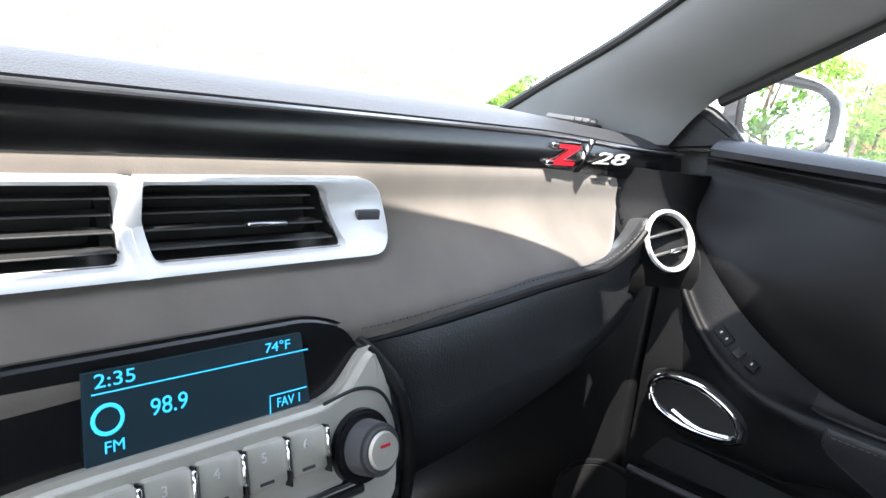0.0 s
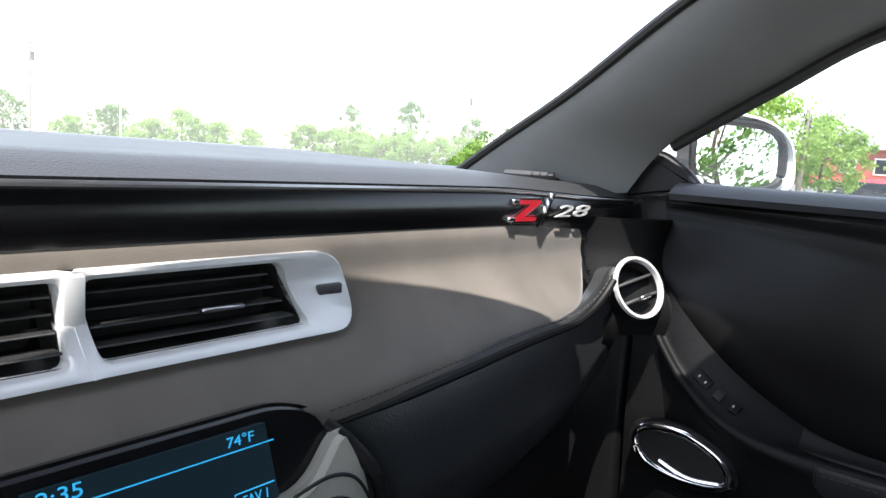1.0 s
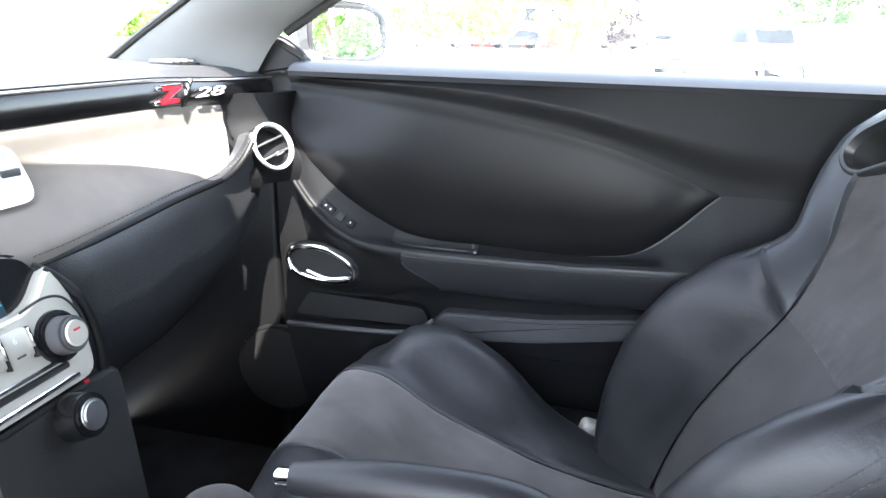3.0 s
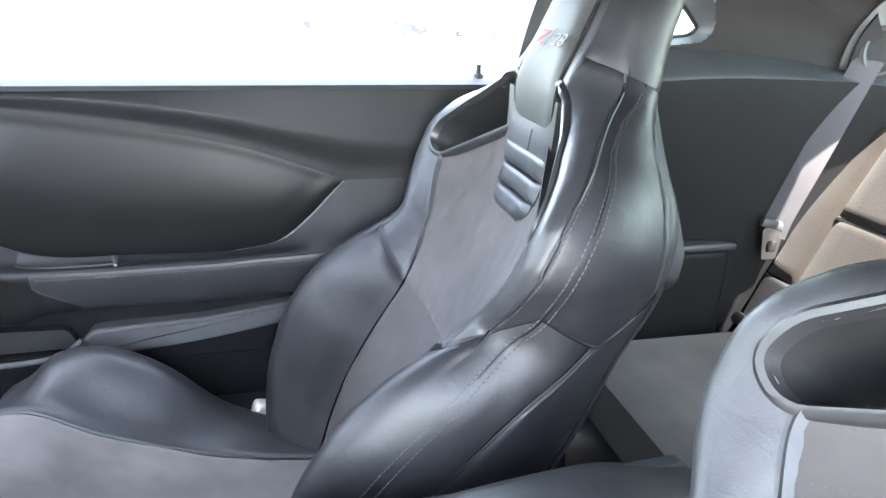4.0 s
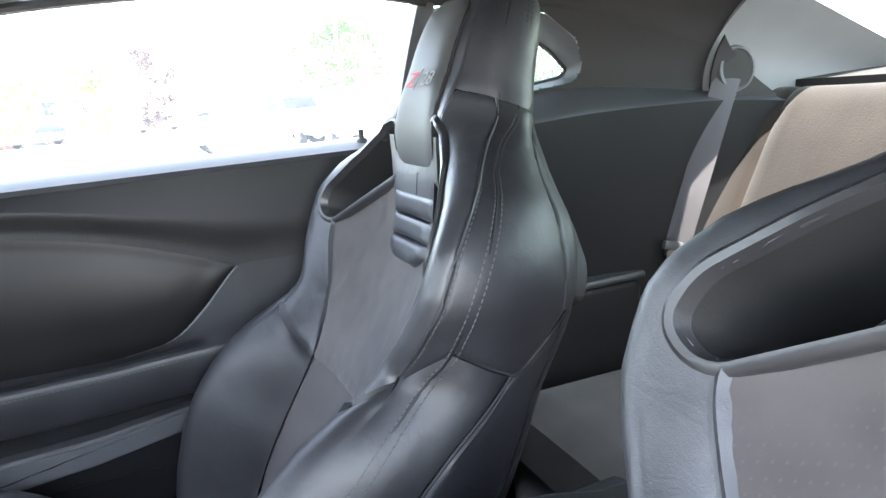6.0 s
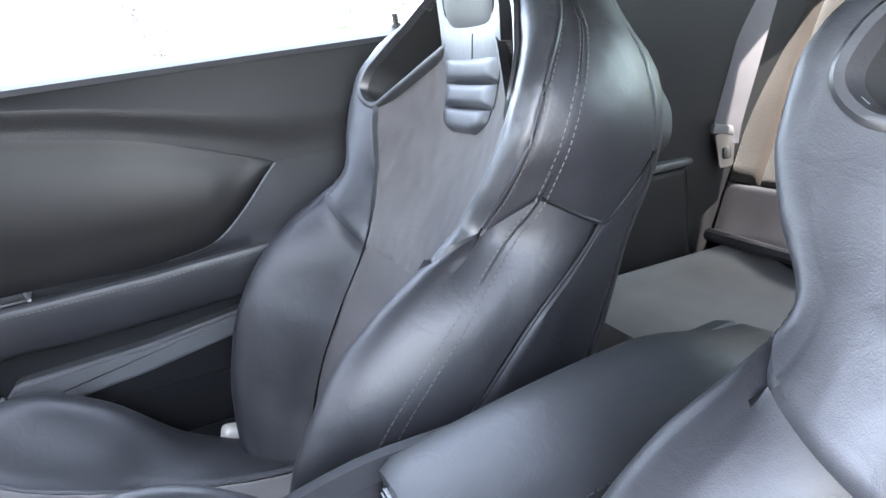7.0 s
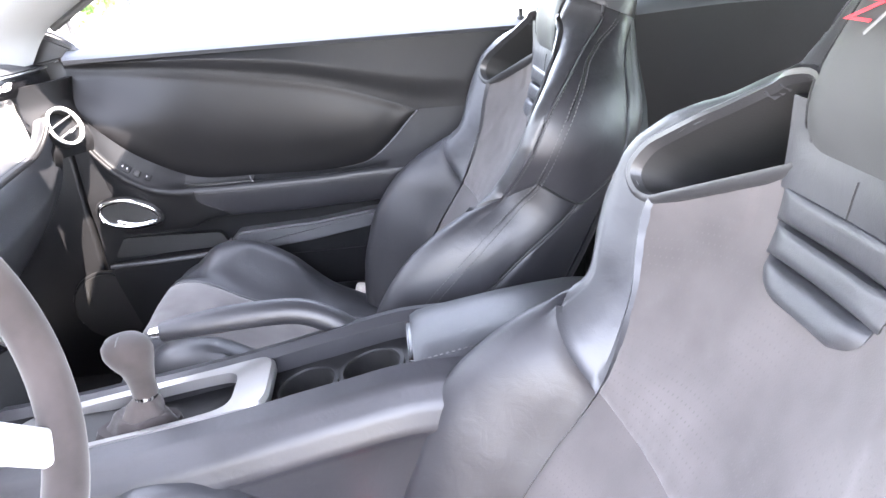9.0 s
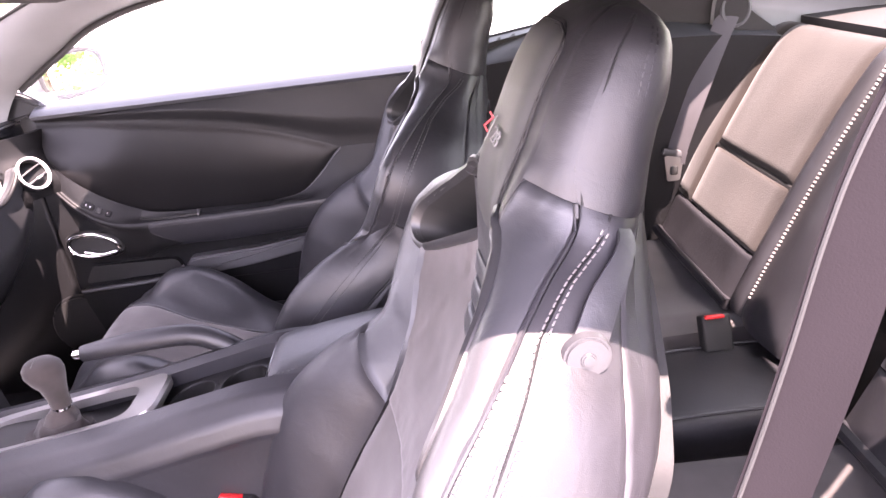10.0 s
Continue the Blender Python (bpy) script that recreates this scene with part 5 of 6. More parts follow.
    part("slot_trim", place(box(0.0, -0.018, 0.001, 0.24, 0.004, 0.006, 0.001, 1), b), CHROME, u)
    # seam under the silver wing, second row of small keys and the climate knob below
    part("wing_seam", place(tube(spline([(0.070, 0.041, 0.001), (0.100, 0.045, 0.001), (0.122, 0.038, 0.001), (0.134, 0.018, 0.0005), (0.139, -0.006, 0.0)], 6), 0.0014, 6), b), DARK, u)
    for k in range(6):
        x = -0.108 + 0.032 * k
        part("key_numeral", place(text_mesh(str(k + 1), 0.009, 0.0003), b @ Matrix.Translation((x - 0.003, 0.020, 0.0064))), SILVER, u)
        part("key_mark", place(box(x - 0.002, 0.004, 0.0062, 0.010, 0.0020, 0.0006), b), GREY_PLASTIC, u)
        part("key_gap", place(box(x + 0.016, 0.012, 0.0015, 0.0014, 0.032, 0.010), b), DARK, u)
    part("knob_collar", place(cyl((0.100, 0.004, -0.002), (0.100, 0.004, 0.006), 0.0275, 0.026, 32, 0.002), b), GLOSS_BLACK, u)
    part("chrome_strip", place(box(0.0, -0.040, 0.002, 0.21, 0.006, 0.006, 0.002, 2), b), CHROME, u, "chrome strip")
    part("climate_knob", place(cyl((0.085, -0.078, -0.006), (0.085, -0.078, 0.022), 0.026, 0.022, 32, 0.003), b), GLOSS_BLACK, u, "black climate knob")
    part("climate_ring", place(cyl((0.085, -0.078, 0.019), (0.085, -0.078, 0.025), 0.017, 0.015, 32, 0.002), b), STEEL, u)
    part("climate_mark", place(box(0.112, -0.052, 0.0, 0.006, 0.003, 0.002), b), RED, u)
    kn = cyl((0.100, 0.004, -0.002), (0.100, 0.004, 0.024), 0.0205, 0.0185, 32, 0.003)
    part("knob", place(kn, b), GREY_PLASTIC, u, "dark grey tuning knob")
    part("knob_cap", place(cyl((0.100, 0.004, 0.024), (0.100, 0.004, 0.0265), 0.0135, 0.0125, 24), b), BUTTON, u)
    part("knob_mark", place(box(0.100, 0.008, 0.0270, 0.008, 0.002, 0.001), b), RED, u)
    part("stack_base", place(prism(rounded([(-0.18, -0.055), (0.17, -0.055), (0.13, -0.26), (-0.14, -0.26)], 0.02, 3), "z", -0.08, -0.006, 0.005), b), DARK, u)
    return u


display_unit()


def dash_badge():
    """Chrome and red badge on the trim strip: letter, slash and numerals."""
    g = thing("dash_badge", "chrome and red metal badge on the black trim strip", "badge", (0, 0, 0.04))
    m = axes((0.553, 0.7065, 0.9225), (1, -0.07, 0), (0, 0, 1))
    zl = lambda k, dx=0.0: [(-0.066 + dx, 0.012 * k), (-0.022 + dx, 0.012 * k), (-0.020 + dx, 0.007 * k), (-0.050 + dx, -0.006 * k), (-0.026 + dx, -0.006 * k), (-0.030 + dx, -0.012 * k), (-0.076 + dx, -0.012 * k), (-0.074 + dx, -0.007 * k), (-0.044 + dx, 0.006 * k), (-0.068 + dx, 0.006 * k)]
    part("badge_letter", place(prism(zl(1.0), "z", 0.0, 0.004), m), RED, g, "red enamel letter")
    part("letter_rim", place(tube([Vector((x, y, 0.003)) for x, y in zl(1.12)], 0.0014, 6, closed=True), m), CHROME, g)
    part("badge_slash", place(prism([(-0.024, -0.020), (-0.018, -0.020), (0.006, 0.020), (0.0, 0.020)], "z", 0, 0.006, 0.001), m), CHROME, g, "chrome slash")
    part("badge_bar", place(box(-0.070, 0.010, 0.003, 0.012, 0.005, 0.006, 0.001, 1), m), CHROME, g)
    part("badge_bar", place(box(-0.076, -0.010, 0.003, 0.012, 0.005, 0.006, 0.001, 1), m), CHROME, g)
    for dx in (0.026, 0.062):
        part("badge_numeral", place(text_mesh("2" if dx < 0.03 else "8", 0.026, 0.0015, 0.3), m @ Matrix.Translation((dx, -0.002, 0.0035)) @ Matrix.Diagonal((2.7, 0.78, 1, 1))), SILVER, g, "chrome numeral")
    return g


dash_badge()
tag = thing("dash_grille", "small defroster vent at the end of the dash top", "vent", (0, 0, 0.04))
part("grille_frame", box(0.655, 0.80, 0.953, 0.09, 0.05, 0.012, 0.004), PLASTIC, tag)
for k in range(4):
    part("grille_rib", box(0.625 + 0.02 * k, 0.80, 0.962, 0.006, 0.045, 0.008, 0.002, 1, (0, 25, 0)), GREY_PLASTIC, tag)


# ---- centre console ----
RAIL_Z = piecewise([(-0.36, 0.70), (-0.10, 0.690), (-0.04, 0.690), (0.07, 0.672), (0.20, 0.645), (0.34, 0.622), (0.50, 0.60), (0.64, 0.59)])


def console():
    c = thing("center_console", "black centre console with cup holders and silver gear surround", "console", (-0.020, 0, 0.004))
    for s in (1, -1):
        def rail(u, v, s=s):
            y = 0.62 - 0.98 * u
            z = RAIL_Z(y)
            a = v * 2.2 - 0.6
            w = 0.094
            prof = [(w - 0.040, z - 0.045), (w - 0.036, z - 0.006), (w - 0.022, z + 0.003), (w, z - 0.004), (w + 0.022, z - 0.025), (w + 0.028, z - 0.05), (w + 0.022, z - 0.064), (w + 0.020, z - 0.30)]
            k = v * (len(prof) - 1)
            i = min(int(k), len(prof) - 2)
            p, q = Vector(prof[i]), Vector(prof[i + 1])
            r = p.lerp(q, k - i)
            return (s * r.x, y, r.y)
        part("side_rail", grid(rail, 40, 28, 0.006), LEATHER, c, "padded console side")
        pts = [(s * 0.1195, 0.62 - 0.98 * i / 40, RAIL_Z(0.62 - 0.98 * i / 40) - 0.060) for i in range(41)]
        part("piping", tube(pts, 0.003, 6), DARK, c)
    CUPS = (0.116, 0.028)
    part("deck", grid(lambda u, v: (-0.066 + 0.132 * v, 0.62 - 0.66 * u, RAIL_Z(0.62 - 0.66 * u) - 0.030), 130, 30, 0.004,
                      lambda u, v: all((-0.066 + 0.132 * v) ** 2 + (0.62 - 0.66 * u - cy) ** 2 > 0.0405 ** 2 for cy in CUPS)), PLASTIC, c, "black console deck")
    for cy in CUPS:
        ring = lambda r, dz: [(r * math.cos(2 * math.pi * k / 40), cy + r * math.sin(2 * math.pi * k / 40), RAIL_Z(cy + r * math.sin(2 * math.pi * k / 40)) - 0.030 + dz) for k in range(40)]
        cup = part("cup_holder", loft([ring(0.0455, -0.002), ring(0.0445, 0.003), ring(0.0385, 0.0035), ring(0.037, 0.001)], cap=False), PLASTIC, c, "round cup holder")
        part("cup_wall", loft([ring(0.0372, 0.0015), ring(0.034, -0.10)], cap=False), DARK, c)
        part("cup_floor", loft([ring(0.0345, -0.104), ring(0.0345, -0.099)]), DARK, c)
    # silver surround of the gear lever
    out = rounded([(-0.060, 0.158), (0.060, 0.158), (0.062, 0.25), (0.062, 0.46), (0.04, 0.52), (-0.04, 0.52), (-0.056, 0.46), (-0.056, 0.25)], 0.03, 5)
    inn = rounded([(-0.040, 0.208), (0.040, 0.208), (0.046, 0.26), (0.046, 0.42), (0.036, 0.468), (-0.036, 0.468), (-0.044, 0.42), (-0.044, 0.26)], 0.028, 5)
    zz = lambda y: RAIL_Z(y) - 0.004
    part("gear_surround", loft([[(x, y, zz(y) - 0.012) for x, y in out], [(x, y, zz(y)) for x, y in out], [(x * 0.95, 0.31 + (y - 0.31) * 0.97, zz(y) + 0.005) for x, y in out], [(x, y, zz(y) + 0.004) for x, y in inn], [(x, y, zz(y) - 0.012) for x, y in inn]], cap=False), GEAR_SILVER, c, "satin silver gear lever surround")
    part("gear_well", prism(inn, "z", 0.585, 0.598), DARK, c)
    # armrest lid
    rings = []
    for i in range(31):
        y = -0.028 - 0.33 * i / 30
        f = blend(i, -2, 2) if i < 2 else 1.0
        z = 0.698 + 0.030 * math.sin(math.pi * min(i / 30 * 0.62, 0.5)) - 0.02 * blend(i, 20, 30)
        prof = [(-0.082, z - 0.052), (-0.084, z - 0.022), (-0.074, z - 0.010), (-0.060, z - 0.003), (-0.03, z + 0.001), (0.03, z + 0.001), (0.060, z - 0.003), (0.074, z - 0.010), (0.084, z - 0.022), (0.082, z - 0.052)]
        rings.append([(x * (0.97 if i == 0 else 1), y + (0.03 if 0 else 0), zz2 - (0.004 if i == 0 else 0)) for x, zz2 in prof])
    part("armrest_lid", loft(rings), LEATHER_SOFT, c, "smooth leather armrest lid")
    for xx in (-0.0765, -0.064):
        pts = [(xx, -0.04 - 0.30 * i / 30, 0.698 + 0.030 * math.sin(math.pi * min((i + 1) / 30 * 0.62, 0.5)) - (0.011 if abs(xx) > 0.07 else 0.0035)) for i in range(20)]
        part("stitching", stitches(pts, (math.copysign(0.7, xx), 0, 0.7)), GREY_THREAD, c, "grey stitching")
    part("lid_catch", prism(rounded([(-0.045, 0.655), (0.045, 0.655), (0.05, 0.688), (-0.05, 0.688)], 0.008, 3), "y", -0.032, -0.022, 0.002), GLOSS_BLACK, c)
    part("console_body", box(0, 0.1, 0.37, 0.19, 0.90, 0.32, 0.02), PLASTIC, c)
    return c


console()


def gear_lever():
    g = thing("gear_lever", "suede-wrapped gear knob on a black fabric boot", "gear lever", (-0.033, 0, 0.008))
    base, top = Vector((0.0, 0.335, 0.600)), Vector((0.0, 0.315, 0.655))
    rings = []
    for i in range(14):
        t = i / 13
        p = base.lerp(top, t)
        r = 0.038 * (1 - t) ** 1.1 + 0.012
        rings.append([p + Vector((r * (1 + 0.10 * math.sin(5 * a + 9 * t)) * math.cos(a) * 0.85, r * (1 + 0.12 * math.sin(4 * a + 7 * t)) * math.sin(a), 0.006 * math.sin(6 * t * math.pi) * (1 - t))) for a in [2 * math.pi * k / 36 for k in range(36)]])
    part("boot", loft(rings), WHEEL_SUEDE, g, "gathered black fabric boot")
    part("collar", cyl(top - Vector((0, 0, 0.006)), top + Vector((0, 0, 0.006)), 0.0155, 0.0145, 24, 0.002), CHROME, g, "chrome collar")
    shape = [(0.654, 0.0130, 0), (0.672, 0.0135, 0.001), (0.690, 0.0165, 0.002), (0.704, 0.0215, 0.005), (0.716, 0.0245, 0.007), (0.727, 0.0235, 0.008), (0.735, 0.018, 0.009), (0.739, 0.010, 0.009), (0.7402, 0.003, 0.009)]
    rings = [[(0.0 + 1.15 * r * math.cos(a), 0.315 + off + r * 1.22 * math.sin(a), z) for a in [2 * math.pi * k / 28 for k in range(28)]] for z, r, off in shape]
    part("knob", loft(rings), WHEEL_SUEDE, g, "grey suede gear knob")
    part("knob_seam", tube([(-0.0005 - r * 0.98, 0.318 + off, z) for z, r, off in shape], 0.0012, 6), DARK_THREAD, g)
    return g


gear_lever()


def handbrake():
    h = thing("handbrake", "leather handbrake lever with a chrome button", "handbrake", (-0.031, 0, 0))
    grip = spline([(0.105, 0.318, 0.690), (0.108, 0.26, 0.696), (0.110, 0.18, 0.700), (0.110, 0.125, 0.697), (0.108, 0.085, 0.680), (0.106, 0.05, 0.652), (0.104, 0.02, 0.615)], 6)
    part("grip", tube(grip, [0.0145 + 0.005 * min(i / 8, 1) for i in range(len(grip))], 14, flat=0.95), LEATHER, h, "black leather grip")
    part("button", cyl((0.105, 0.316, 0.690), (0.105, 0.334, 0.6885), 0.0085, 0.008, 18, 0.002), CHROME, h, "chrome release button")
    part("brake_boot", box(0.112, 0.17, 0.585, 0.050, 0.30, 0.05, 0.012, 3, (-8, 0, 0)), CARPET, h)
    return h


handbrake()


def steering_wheel():
    w = thing("steering_wheel", "suede-wrapped steering wheel with silver spoke", "steering wheel")
    m = axes((-0.386, 0.335, 0.885), (1, 0, 0), (0, 0.28, 0.96))
    part("rim", tube([m @ Vector((0.180 * math.cos(a), 0.180 * math.sin(a), 0)) for a in [2 * math.pi * k / 72 for k in range(72)]], 0.0195, 14, closed=True, up=m.to_3x3() @ Vector((0, 0, 1))), WHEEL_SUEDE, w, "suede-wrapped rim")
    part("stitching", stitches([m @ Vector((0.164 * math.cos(a), 0.164 * math.sin(a), 0.004)) for a in [2 * math.pi * k / 72 for k in range(73)]], tuple(m.to_3x3() @ Vector((0, 0, 1)))), DARK_THREAD, w)
    part("hub", place(cyl((0, 0, -0.05), (0, 0, 0.01), 0.075, 0.065, 32, 0.01), m), PLASTIC, w)
    for a in (-46, 226, 270):
        part("spoke", place(box(0.115, 0, -0.004, 0.11, 0.035, 0.014, 0.005), m @ pose(0, 0, 0, 0, 0, a)), SILVER, w, "satin silver spoke")
    part("column", cyl(m @ Vector((0, 0, -0.03)), m @ Vector((0, 0, -0.40)), 0.045, 0.06, 20), PLASTIC, w)
    return w


steering_wheel()


def buckle(name, at, lean, label):
    b = thing(name, label, "buckle", at)
    part("housing", box(0, 0, 0, 0.030, 0.055, 0.070, 0.006, 3, lean), DARK, b)
    part("release_button", box(0, 0.004, 0.034, 0.018, 0.036, 0.008, 0.003, 2, lean), RED_PLASTIC, b, "red release button")
    part("stalk", cyl((0, 0, -0.03), (0, -0.02, -0.20), 0.009), DARK, b)
    return b


buckle("seat_buckle", (-0.145, 0.045, 0.50), (12, 12, 0), "black belt buckle with red button beside the driver seat")


# ---- rear seat ----
# darker, browner suede for the rear backs
REAR_SUEDE = material("dark brown seat suede", (0.0165, 0.0130, 0.0110), 0.95, grain=0.6, grain_size=350, mottle=0.35, mottle_size=7, sheen=0.15, specular=0.1)
def rear_point(x, h, n=0.0):
    """h runs up the backrest from the cushion, n stands out from it."""
    return Vector((x, -0.925 - 0.47 * h + 0.88 * n, 0.62 + 0.88 * h + 0.47 * n))


REAR_OUT = piecewise([(-0.10, 0.030), (0.05, 0.040), (0.25, 0.047), (0.38, 0.044), (0.43, 0.036), (0.47, 0.016), (0.50, -0.022), (0.53, -0.06), (0.58, -0.11)])
REAR_UP = piecewise([(-0.10, -0.10), (0.38, 0.38), (0.43, 0.428), (0.47, 0.455), (0.50, 0.466), (0.53, 0.470), (0.58, 0.462)])


def rear_seat(name, c, label):
    r = thing(name, label, "rear seat", (0, 0, 0), "rear seats")

    def sheet(x0, x1, k0, k1, rise, nu=16, nv=30, groove=0.012, puff=0.008, thick=0.03):
        """A sewn panel that runs up the back and rolls over its top."""
        def f(u, v):
            x, k = x0 + (x1 - x0) * u, k0 + (k1 - k0) * v
            e = min(u * abs(x1 - x0), (1 - u) * abs(x1 - x0), v * abs(k1 - k0), (1 - v) * abs(k1 - k0))
            g = min(e / groove, 1)
            hump = rise * math.sin(math.pi * u)
            return rear_point(x, REAR_UP(k), REAR_OUT(k) - 0.022 + hump + puff * (math.sqrt(1 - (1 - g) ** 2) - 1) + 0.003 * noise.noise(Vector((x, k, c)) * 9))
        return grid(f, nu, nv, thick, face=(0, 0.88, 0.47))
    a, b = c - 0.19, c + 0.148
    part("lower_insert", sheet(a, b, 0.010, 0.155, 0.0), REAR_SUEDE, r, "charcoal suede lower insert")
    part("lower_roll", sheet(a, c + 0.225, -0.10, 0.008, 0.006), LEATHER, r, "black leather roll under the inserts")
    # added roll that hides a sunlit sliver below the backrest
    part("sliver_cover", tube([rear_point(a + (c + 0.225 - a) * i / 12, REAR_UP(-0.10), REAR_OUT(-0.10) - 0.022) for i in range(13)], 0.013, 8), LEATHER, r)
    part("insert_slot", tube([rear_point(a + (b - a) * i / 12, 0.157, 0.014) for i in range(13)], 0.006, 8), DARK, r, "dark slot between the inserts")
    part("upper_insert", sheet(a, b, 0.159, 0.58, 0.0, 20, 36), REAR_SUEDE, r, "charcoal suede upper insert")
    part("back_bolster", sheet(b, c + 0.225, 0.010, 0.57, 0.004, 10, 36), REAR_SUEDE, r, "suede outer strip of the rear back")
    part("back_bolster", sheet(a - 0.050, a, -0.10, 0.575, 0.010, 10, 36), LEATHER, r, "black leather rear bolster")
    end = c - 0.40 if c > 0 else c - 0.27
    part("back_bolster", sheet(end, a - 0.050, -0.10, 0.56, 0.022, 16, 36), LEATHER, r, "padded black leather hump")
    edge = [rear_point(a - 0.070 + 0.020 * blend(k, 0.36, 0.47), REAR_UP(k), REAR_OUT(k) - 0.010) for k in [-0.05 + 0.53 * i / 30 for i in range(31)]]
    part("bolster_stitching", stitches(edge, (0, 0.88, 0.47), 0.004, 0.004, 0.0014, 0.003), LIT_THREAD, r, "pale stitching")

    def cush(u, v):
        x, y = c - 0.24 + 0.44 * u, -0.52 - 0.42 * v
        k = min(min(u, 1 - u) * 0.44 / 0.05, min(v, 1 - v) * 0.42 / 0.05, 1)
        return (x, y, 0.435 + 0.045 * math.sqrt(1 - (1 - k) ** 2) - 0.05 * math.sin(math.pi * u) * v)
    part("cushion", grid(cush, 20, 20, 0.05), SUEDE, r, "suede rear cushion")
    part("cushion_front", box(c - 0.02, -0.53, 0.34, 0.44, 0.05, 0.20, 0.02), LEATHER, r)
    part("cushion_seam", tube([(c - 0.22 + 0.40 * i / 12, -0.575, 0.482 - 0.012 * math.sin(math.pi * i / 12)) for i in range(13)], 0.003, 6), DARK, r)
    part("seat_back_board", box(c - 0.02, -1.06, 0.68, 0.42, 0.08, 0.62, 0.02, 3, (28, 0, 0)), DARK, r)
    return r


rear_seat("bench_seat", 0.42, "rear seat with sunlit charcoal suede inserts and leather bolsters")
rear_seat("bench_seat", -0.38, "rear seat with charcoal suede inserts and leather bolsters")
mid = thing("rear_console", "black leather divider between the rear seats", "console")
part("divider_pad", box(0.02, -0.72, 0.47, 0.22, 0.42, 0.10, 0.03, 4), LEATHER, mid)
part("divider_base", box(0.02, -0.72, 0.35, 0.24, 0.44, 0.16, 0.012), PLASTIC, mid)
for x in (-0.075, 0.115):
    part("piping", tube([(x, -0.53 - 0.38 * i / 10, 0.5195 - 0.004 * (abs(2 * i / 10 - 1) ** 6)) for i in range(11)], 0.0025, 6), PIPING, mid)
buckle("rear_buckle", (0.12, -0.80, 0.545), (0, 25, 0), "black rear belt buckle with red button")


def belt(name, label, pts, half, nrm, cloth):
    b = thing(name, label, "seat belt")
    sp = spline(pts, 8)
    part("webbing", tube(sp, half, 10, flat=0.05, up=nrm), cloth, b, "grey woven webbing")
    return b


rb = belt("rear_seat_belt", "grey rear seat belt hanging from its guide with a steel tongue", [(0.606, -1.020, 1.068), (0.606, -0.990, 1.0), (0.618, -0.945, 0.86), (0.634, -0.918, 0.755), (0.640, -0.912, 0.71)], 0.024, (-0.75, 0.65, 0.1), LIT_WEBBING)
ring = lambda wide, high, x: [(x + 0.016 * math.cos(a * 0.2618), -1.022 + wide * math.cos(a * 0.2618), 1.062 + high * math.sin(a * 0.2618)) for a in range(24)]
part("guide", loft([ring(0.028, 0.043, 0.600), ring(0.026, 0.041, 0.592), ring(0.021, 0.036, 0.591), ring(0.019, 0.033, 0.597)], cap=False), GREY_PLASTIC, rb, "grey belt guide surround")
part("guide_slot", loft([ring(0.021, 0.035, 0.594), ring(0.021, 0.035, 0.602)]), DARK, rb, "black belt slot")
part("tongue", box(0.634, -0.907, 0.735, 0.012, 0.062, 0.018, 0.004, 2, (15, 0, 0)), GREY_PLASTIC, rb)
part("tongue_plate", loft([[(0.630, -0.905 + y, 0.70 + z) for y, z in rounded([(-0.024, 0.03), (0.024, 0.03), (0.016, -0.035), (-0.016, -0.035)], 0.006, 3)], [(0.633, -0.905 + y, 0.70 + z) for y, z in rounded([(-0.024, 0.03), (0.024, 0.03), (0.016, -0.035), (-0.016, -0.035)], 0.006, 3)]]), STEEL, rb, "steel tongue plate")
part("tongue_slot", box(0.628, -0.905, 0.692, 0.004, 0.018, 0.022, 0.003, 2), DARK, rb)

BELT = [(-0.662, -0.560, 1.215), (-0.66, -0.535, 1.148), (-0.66, -0.522, 1.099), (-0.66, -0.508, 1.024), (-0.66, -0.488, 0.933), (-0.66, -0.45, 0.78), (-0.665, -0.41, 0.55), (-0.67, -0.39, 0.27)]
db = belt("driver_seat_belt", "grey driver seat belt hanging beside the door pillar", BELT, 0.021, (-0.80, 0.15, 0.3), WEBBING)


part("guide", tube([(-0.664, -0.562 + 0.034 * math.cos(a * 0.39), 1.222 + 0.016 * math.sin(a * 0.39)) for a in range(16)], 0.007, 8, closed=True), DARK, db, "black belt guide loop")
part("stop_button", cyl((-0.652, -0.452, 0.79), (-0.668, -0.452, 0.79), 0.007, n=16), DARK, db)
for k in (-1, 1):
    part("selvage", tube([p + Vector((0.0185 * 0.18 * k, 0.0185 * 0.98 * k, 0.0)) for p in spline(BELT, 8)], 0.0014, 6), DARK, db)

# ---- outside ----
ASPHALT = material("pale worn concrete lot", (0.45, 0.44, 0.425), 0.9, grain=0.6, grain_size=60, mottle=0.15, mottle_size=0.6)
GRASS = material("lawn grass", (0.07, 0.13, 0.03), 1.0, grain=1.0, grain_size=40, mottle=0.35, mottle_size=1.5)


def leafy(name, color):
    """Leaves that let some light through."""
    m = material(name, color, 0.6, mottle=0.4, mottle_size=0.8)
    nt = m.node_tree
    t = nt.nodes.new("ShaderNodeBsdfTranslucent")
    t.inputs[0].default_value = (color[0] * 1.2, color[1] * 1.3, color[2], 1)
    mx = nt.nodes.new("ShaderNodeMixShader")
    mx.inputs[0].default_value = 0.5
    nt.links.new(nt.nodes["Principled BSDF"].outputs[0], mx.inputs[1])
    nt.links.new(t.outputs[0], mx.inputs[2])
    nt.links.new(mx.outputs[0], nt.nodes["Material Output"].inputs[0])
    return m


